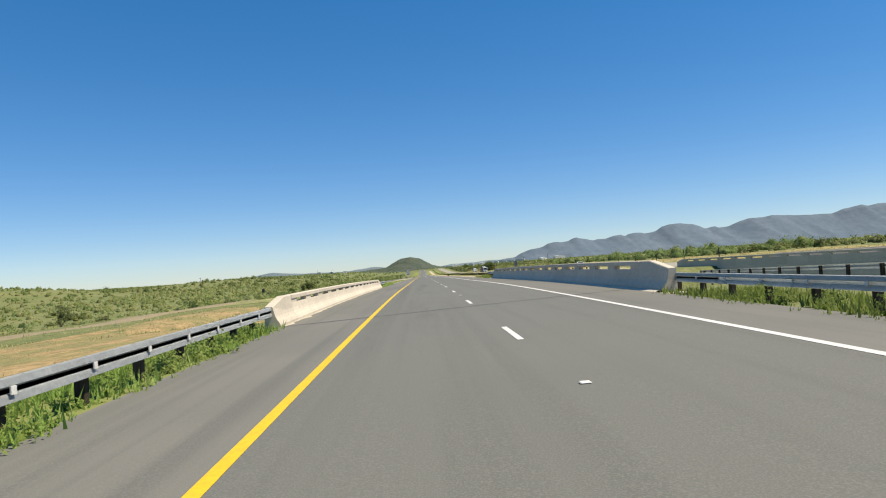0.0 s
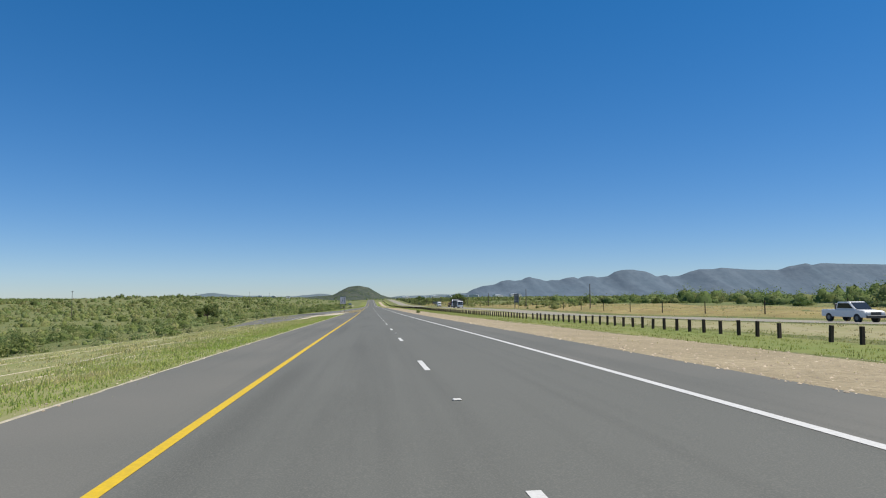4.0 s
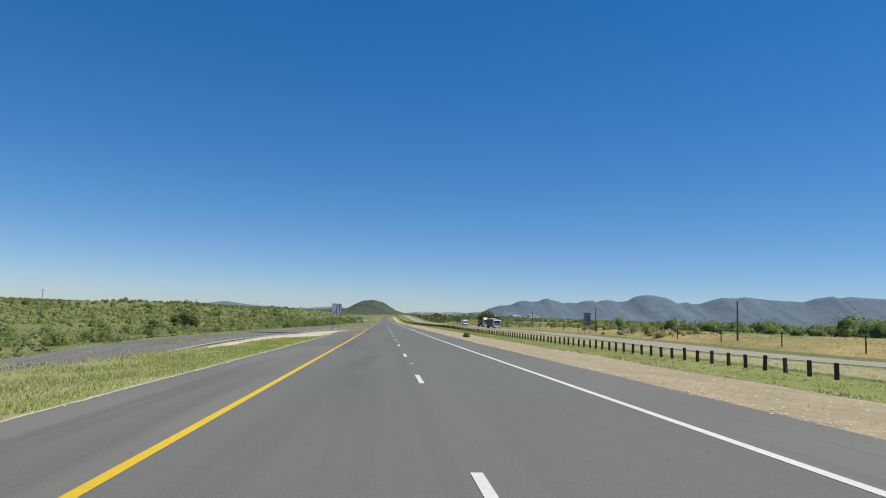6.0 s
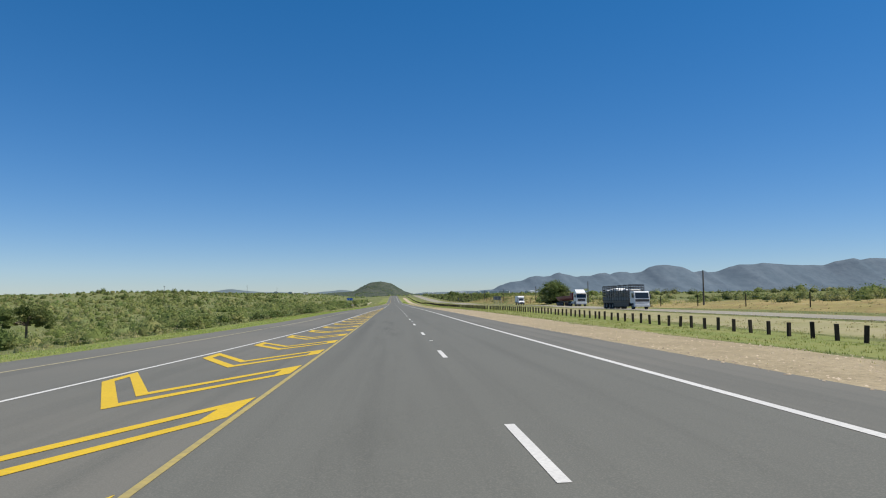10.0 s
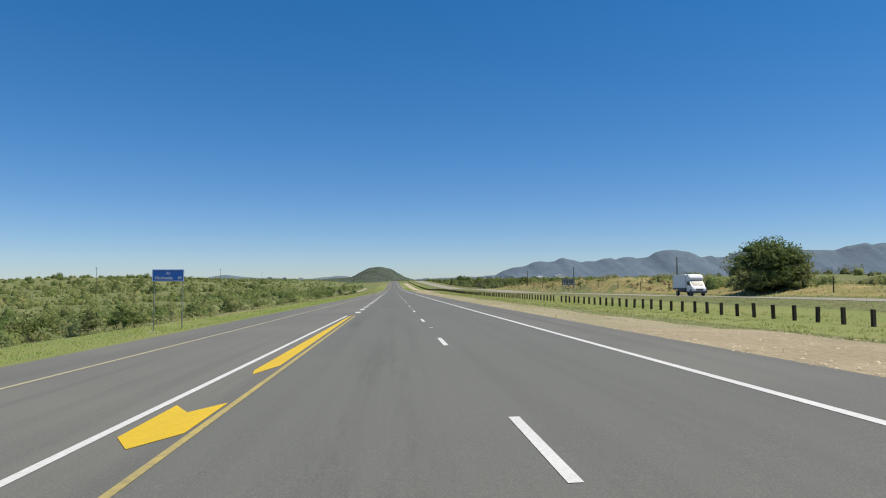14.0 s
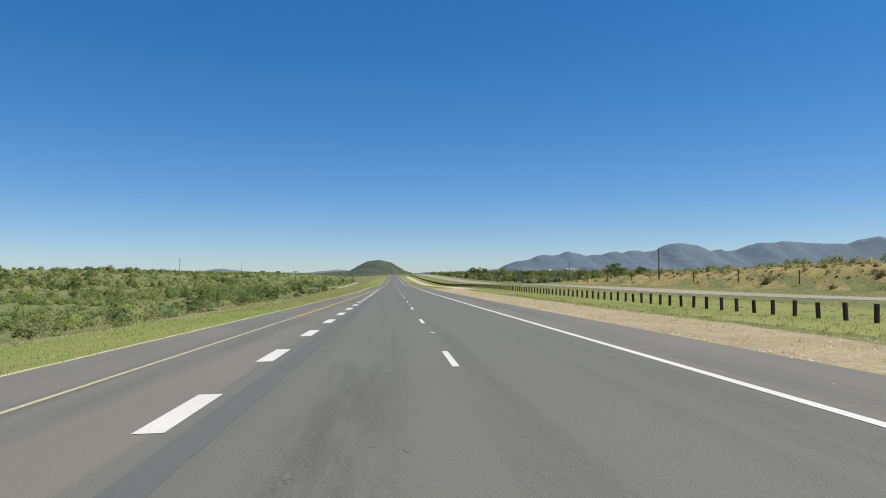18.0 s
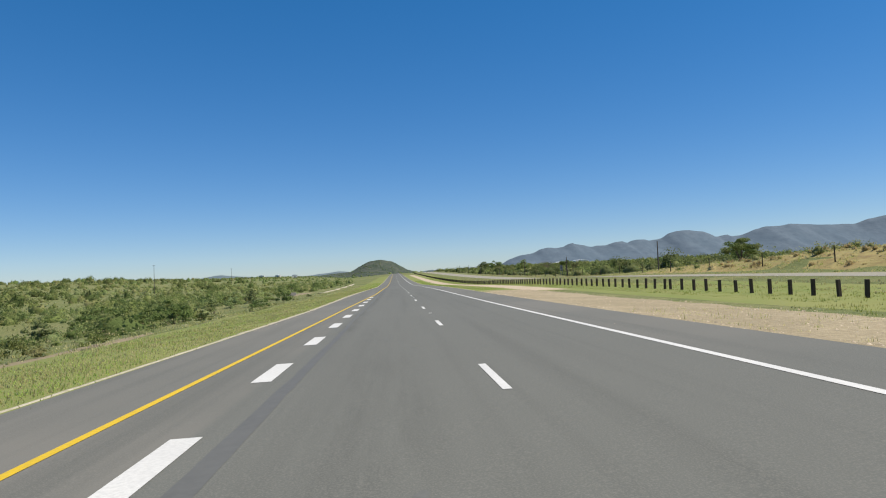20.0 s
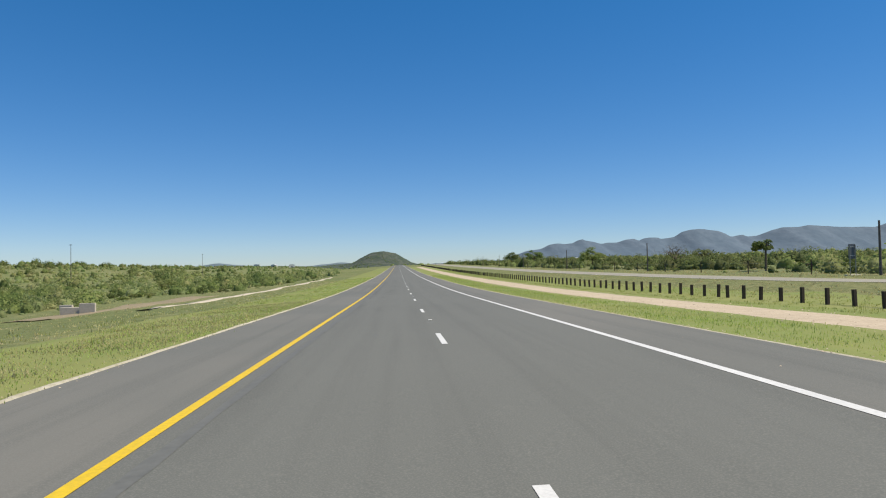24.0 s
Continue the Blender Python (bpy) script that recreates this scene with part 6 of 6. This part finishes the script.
def stock_truck(x, y):
    root = on_opposite(empty("truck", "black livestock truck with a tall slatted steel body", "truck", at=(x, y, opposite_level(x, y))), x, y)
    part("cab", side_prism([(-8.6, 0.95), (-8.66, 1.7), (-8.42, 2.75), (-8.25, 2.86), (-6.6, 2.86), (-6.6, 0.95)], 1.22), M_CABWHITE, root)
    part("windscreen", side_prism([(-8.685, 1.76), (-8.48, 2.62), (-8.42, 2.62), (-8.62, 1.76)], 1.08, 0.0), M_GLASS, root)
    part("grille", boxed(-1.1, 1.1, -8.69, -8.6, 1.22, 1.62, 0.02), M_BLACKPAINT, root)
    part("bumper", side_prism([(-8.74, 0.42), (-8.76, 0.84), (-8.4, 0.94), (-8.1, 0.94), (-8.1, 0.42)], 1.22, 0.03), M_BOXGREY, root)
    part("chassis", boxed(-0.45, 0.45, -8.4, 6.2, 0.66, 1.0), M_BLACKPAINT, root)
    part("floor_deck", boxed(-1.27, 1.27, -6.3, 6.4, 1.0, 1.28, 0.02), M_BLACKPAINT, root)
    for s in (-1, 1):
        part("headlight", boxed(s * 0.9 - 0.16, s * 0.9 + 0.16, -8.78, -8.72, 0.58, 0.78, 0.02), M_LETTER, root)
        part("side_window", boxed(s * 1.225 - 0.01, s * 1.225 + 0.01, -8.2, -7.4, 1.85, 2.55, 0.005), M_GLASS, root)
        part("mirror", boxed(s * 1.38 - 0.09, s * 1.38 + 0.09, -8.5, -8.4, 1.8, 2.4, 0.03), M_BLACKPAINT, root)
        part("side_skirt", boxed(s * 1.22 - 0.02, s * 1.22 + 0.02, -6.2, 0.9, 0.42, 0.995, 0.005), M_BLACKPAINT, root)
        part("lower_panel", boxed(s * 1.25 - 0.02, s * 1.25 + 0.02, -6.3, 6.4, 1.285, 1.50), M_BLACKPAINT, root)
        part("side_band", boxed(s * 1.255 - 0.02, s * 1.255 + 0.02, -6.3, 6.4, 1.504, 2.02), M_SIGNGREY, root, "dull grey panel along the side")
        for k in range(9):
            part("slat", boxed(s * 1.25 - 0.02, s * 1.25 + 0.02, -6.3, 6.4, 2.06 + 0.115 * k, 2.135 + 0.115 * k), M_BLACKPAINT, root)
        for z in (3.25, 3.50, 3.86):
            part("slat", boxed(s * 1.25 - 0.02, s * 1.25 + 0.02, -6.3, 6.4, z, z + 0.07), M_BLACKPAINT, root)
        for k in range(12):
            yy = -6.3 + 12.64 * k / 11
            part("upright", boxed(s * 1.29 - 0.03, s * 1.29 + 0.03, yy - 0.04, yy + 0.04, 1.285, 3.92), M_BLACKPAINT, root)
        for wy in (-7.6, 1.6, 2.9, 4.6, 5.8):
            wheel(root, s * 1.05, wy)
    for k in range(9):
        zz = 1.35 + 0.30 * k
        part("end_slat", boxed(-1.22, 1.22, 6.36, 6.40, zz, zz + 0.16), M_BLACKPAINT, root)
        part("end_slat", boxed(-1.22, 1.22, -6.30, -6.26, zz, zz + 0.16), M_BLACKPAINT, root)
    for k in range(6):
        yy = -6.2 + 12.4 * k / 5
        part("roof_bar", boxed(-1.25, 1.25, yy - 0.03, yy + 0.03, 3.93, 3.99), M_BLACKPAINT, root)
    lrng = random.Random(4)
    for k in range(11):
        yy = -5.6 + 1.12 * k
        h = lrng.uniform(3.15, 3.55)
        part("bundle", boxed(-0.95, 0.95, yy - 0.42, yy + 0.42, 1.9, h, 0.16), M_BOXGREY, root, "pale bundled load behind the slats")
    return root


def box_truck(x, y):
    root = on_opposite(empty("truck", "white light box truck with a rounded roof fairing", "truck", at=(x, y, opposite_level(x, y))), x, y)
    part("box_body", boxed(-1.05, 1.05, -1.35, 2.5, 1.12, 3.0, 0.05), M_BOXGREY, root)
    part("lower_rail", boxed(-1.06, 1.06, -1.33, 2.5, 0.86, 1.11, 0.02), M_SIGNGREY, root, "grey rail below the box")
    part("corner_post", boxed(-1.065, -0.98, 2.42, 2.52, 1.12, 2.98), M_STEEL, root)
    part("corner_post", boxed(0.98, 1.065, 2.42, 2.52, 1.12, 2.98), M_STEEL, root)
    part("roof_fairing", side_prism([(-1.36, 2.16), (-1.36, 2.98), (-2.35, 2.96), (-2.8, 2.72), (-2.95, 2.4), (-2.7, 2.16)], 1.0, 0.07), M_CABWHITE, root)
    part("cab", side_prism([(-1.5, 0.62), (-1.5, 2.14), (-2.55, 2.14), (-2.75, 2.06), (-3.5, 1.38), (-3.95, 1.16), (-4.05, 0.95), (-4.05, 0.62)], 0.93, 0.05), M_CABWHITE, root)
    part("windscreen", side_prism([(-2.80, 2.03), (-3.48, 1.42), (-3.50, 1.455), (-2.83, 2.065)], 0.80, 0.0), M_GLASS, root)
    part("bumper", side_prism([(-4.12, 0.40), (-4.12, 0.68), (-3.7, 0.70), (-3.7, 0.40)], 0.94, 0.03), M_BLACKPAINT, root)
    part("grille", boxed(-0.5, 0.5, -4.07, -4.03, 0.74, 0.98, 0.01), M_BLACKPAINT, root)
    part("chassis", boxed(-0.4, 0.4, -3.6, 2.4, 0.5, 0.85), M_BLACKPAINT, root)
    for s in (-1, 1):
        part("side_window", side_prism([(-1.75, 1.5), (-1.75, 2.0), (-2.62, 2.0), (-3.12, 1.5)], 0.008, 0.0), M_GLASS, root).location.x = s * 0.932
        part("headlight", boxed(s * 0.72 - 0.16, s * 0.72 + 0.16, -4.08, -3.98, 0.78, 1.02, 0.03), M_LETTER, root)
        part("mirror", boxed(s * 1.08 - 0.07, s * 1.08 + 0.07, -3.2, -3.1, 1.42, 1.78, 0.02), M_BLACKPAINT, root)
        part("wheel_arch", side_prism([(-3.5, 0.62), (-3.4, 0.9), (-2.75, 0.9), (-2.65, 0.62)], 0.01, 0.0), M_BLACKPAINT, root).location.x = s * 0.93
        part("side_guard", boxed(s * 1.0 - 0.02, s * 1.0 + 0.02, -0.9, 0.8, 0.55, 0.80), M_BLACKPAINT, root)
    # a short cab: draw everything ahead of the box together
    for ob in root.children:
        for v in ob.data.vertices:
            if v.co.y < -1.5:
                v.co.y = -1.5 + (v.co.y + 1.5) * 0.77
    for s in (-1, 1):
        for wy in (-2.72, 1.4):
            wheel(root, s * 0.82, wy, 0.38, 0.22)
    return root


def pickup(x, y):
    root = empty("pickup_truck", "white double-cab pickup truck on the opposite carriageway", "pickup truck", at=(x, y, opposite_level(x, y)))
    part("body", side_prism([(-2.62, 0.45), (-2.66, 0.86), (-2.45, 1.02), (-1.5, 1.10), (2.6, 1.08), (2.6, 0.45)], 0.92, 0.05), M_CABWHITE, root)
    part("cabin", side_prism([(-1.45, 1.09), (-0.72, 1.72), (-0.5, 1.78), (0.7, 1.76), (0.98, 1.09)], 0.80, 0.05), M_CABWHITE, root)
    part("windscreen", side_prism([(-1.46, 1.14), (-0.78, 1.72), (-0.74, 1.68), (-1.40, 1.12)], 0.70, 0.0), M_GLASS, root)
    for s in (-1, 1):
        part("side_window", side_prism([(-1.12, 1.2), (-0.62, 1.63), (0.58, 1.63), (0.78, 1.2)], 0.008, 0.0), M_GLASS, root).location.x = s * 0.802
        part("headlight", boxed(s * 0.68 - 0.16, s * 0.68 + 0.16, -2.68, -2.55, 0.74, 0.92, 0.02), M_LETTER, root)
        for wy in (-1.65, 1.65):
            wheel(root, s * 0.82, wy, 0.38, 0.24)
    part("bumper", boxed(-0.9, 0.9, -2.76, -2.63, 0.40, 0.64, 0.03), M_BLACKPAINT, root)
    part("grille", boxed(-0.45, 0.45, -2.69, -2.63, 0.68, 0.92), M_BLACKPAINT, root)
    part("roll_bar", boxed(-0.75, 0.75, 1.05, 1.15, 1.085, 1.6, 0.03), M_BLACKPAINT, root)
    return root


stock_truck(37.6, 413.8)
tipper(40.9, 457.0)
box_truck(40.2, 515.2)
pickup(40.5, 182.0)

# ---------- far sheds at the foot of the mountains ----------
M_SHEDWALL = surface("pale_shed_wall", (0.62, 0.62, 0.60), (0.56, 0.55, 0.52), (0.48, 0.47, 0.45), 0.2, 2.0, 0.7, bump=0.1, vary=0.12)
M_SHEDROOF = surface("sheet_metal_roof", (0.66, 0.68, 0.70), (0.58, 0.60, 0.62), (0.5, 0.5, 0.5), 0.2, 2.0, 0.4, bump=0.1, vary=0.12)
hrng = random.Random(77)


def shed(x, y, w, d, h):
    g = land(x, y)
    root = empty("shed", "far white warehouse shed below the mountains", "shed", "far sheds", (x, y, g), hrng.uniform(-20, 20))
    part("wall", boxed(-w / 2, w / 2, -d / 2, d / 2, -1.0, h), M_SHEDWALL, root)
    part("roof", extrude_profile([(-w / 2 - 0.4, h + 0.005), (0, h + 0.14 * d), (w / 2 + 0.4, h + 0.005)], -d / 2 - 0.3, d / 2 + 0.3), M_SHEDROOF, root)
    part("door", boxed(-2.2, 2.2, -d / 2 - 0.08, -d / 2 - 0.005, 0.0, min(4.0, h - 0.6)), M_SIGNGREY, root)


for k in range(13):
    shed(90 + 34 * k + hrng.uniform(-12, 12), 2350 + hrng.uniform(-120, 320), hrng.uniform(16, 42), hrng.uniform(10, 18), hrng.uniform(7, 11))
for k in range(4):
    shed(-330 - 60 * k, 2700 + hrng.uniform(-60, 120), hrng.uniform(16, 34), 12, hrng.uniform(7, 10))


# ---------- scrub on the hill ----------
def on_hill(rnd, n):
    return rnd.uniform(-440, 80, n), rnd.uniform(3080, 3370, n)


far_bushes("bushes", 750, on_hill, 3.0, 7.5, 2, M_LEAF_DARK, "dark scrub dotted over the rocky hill", 140, 0.6, 3, 6, 0.35, SLOPES["hill"])
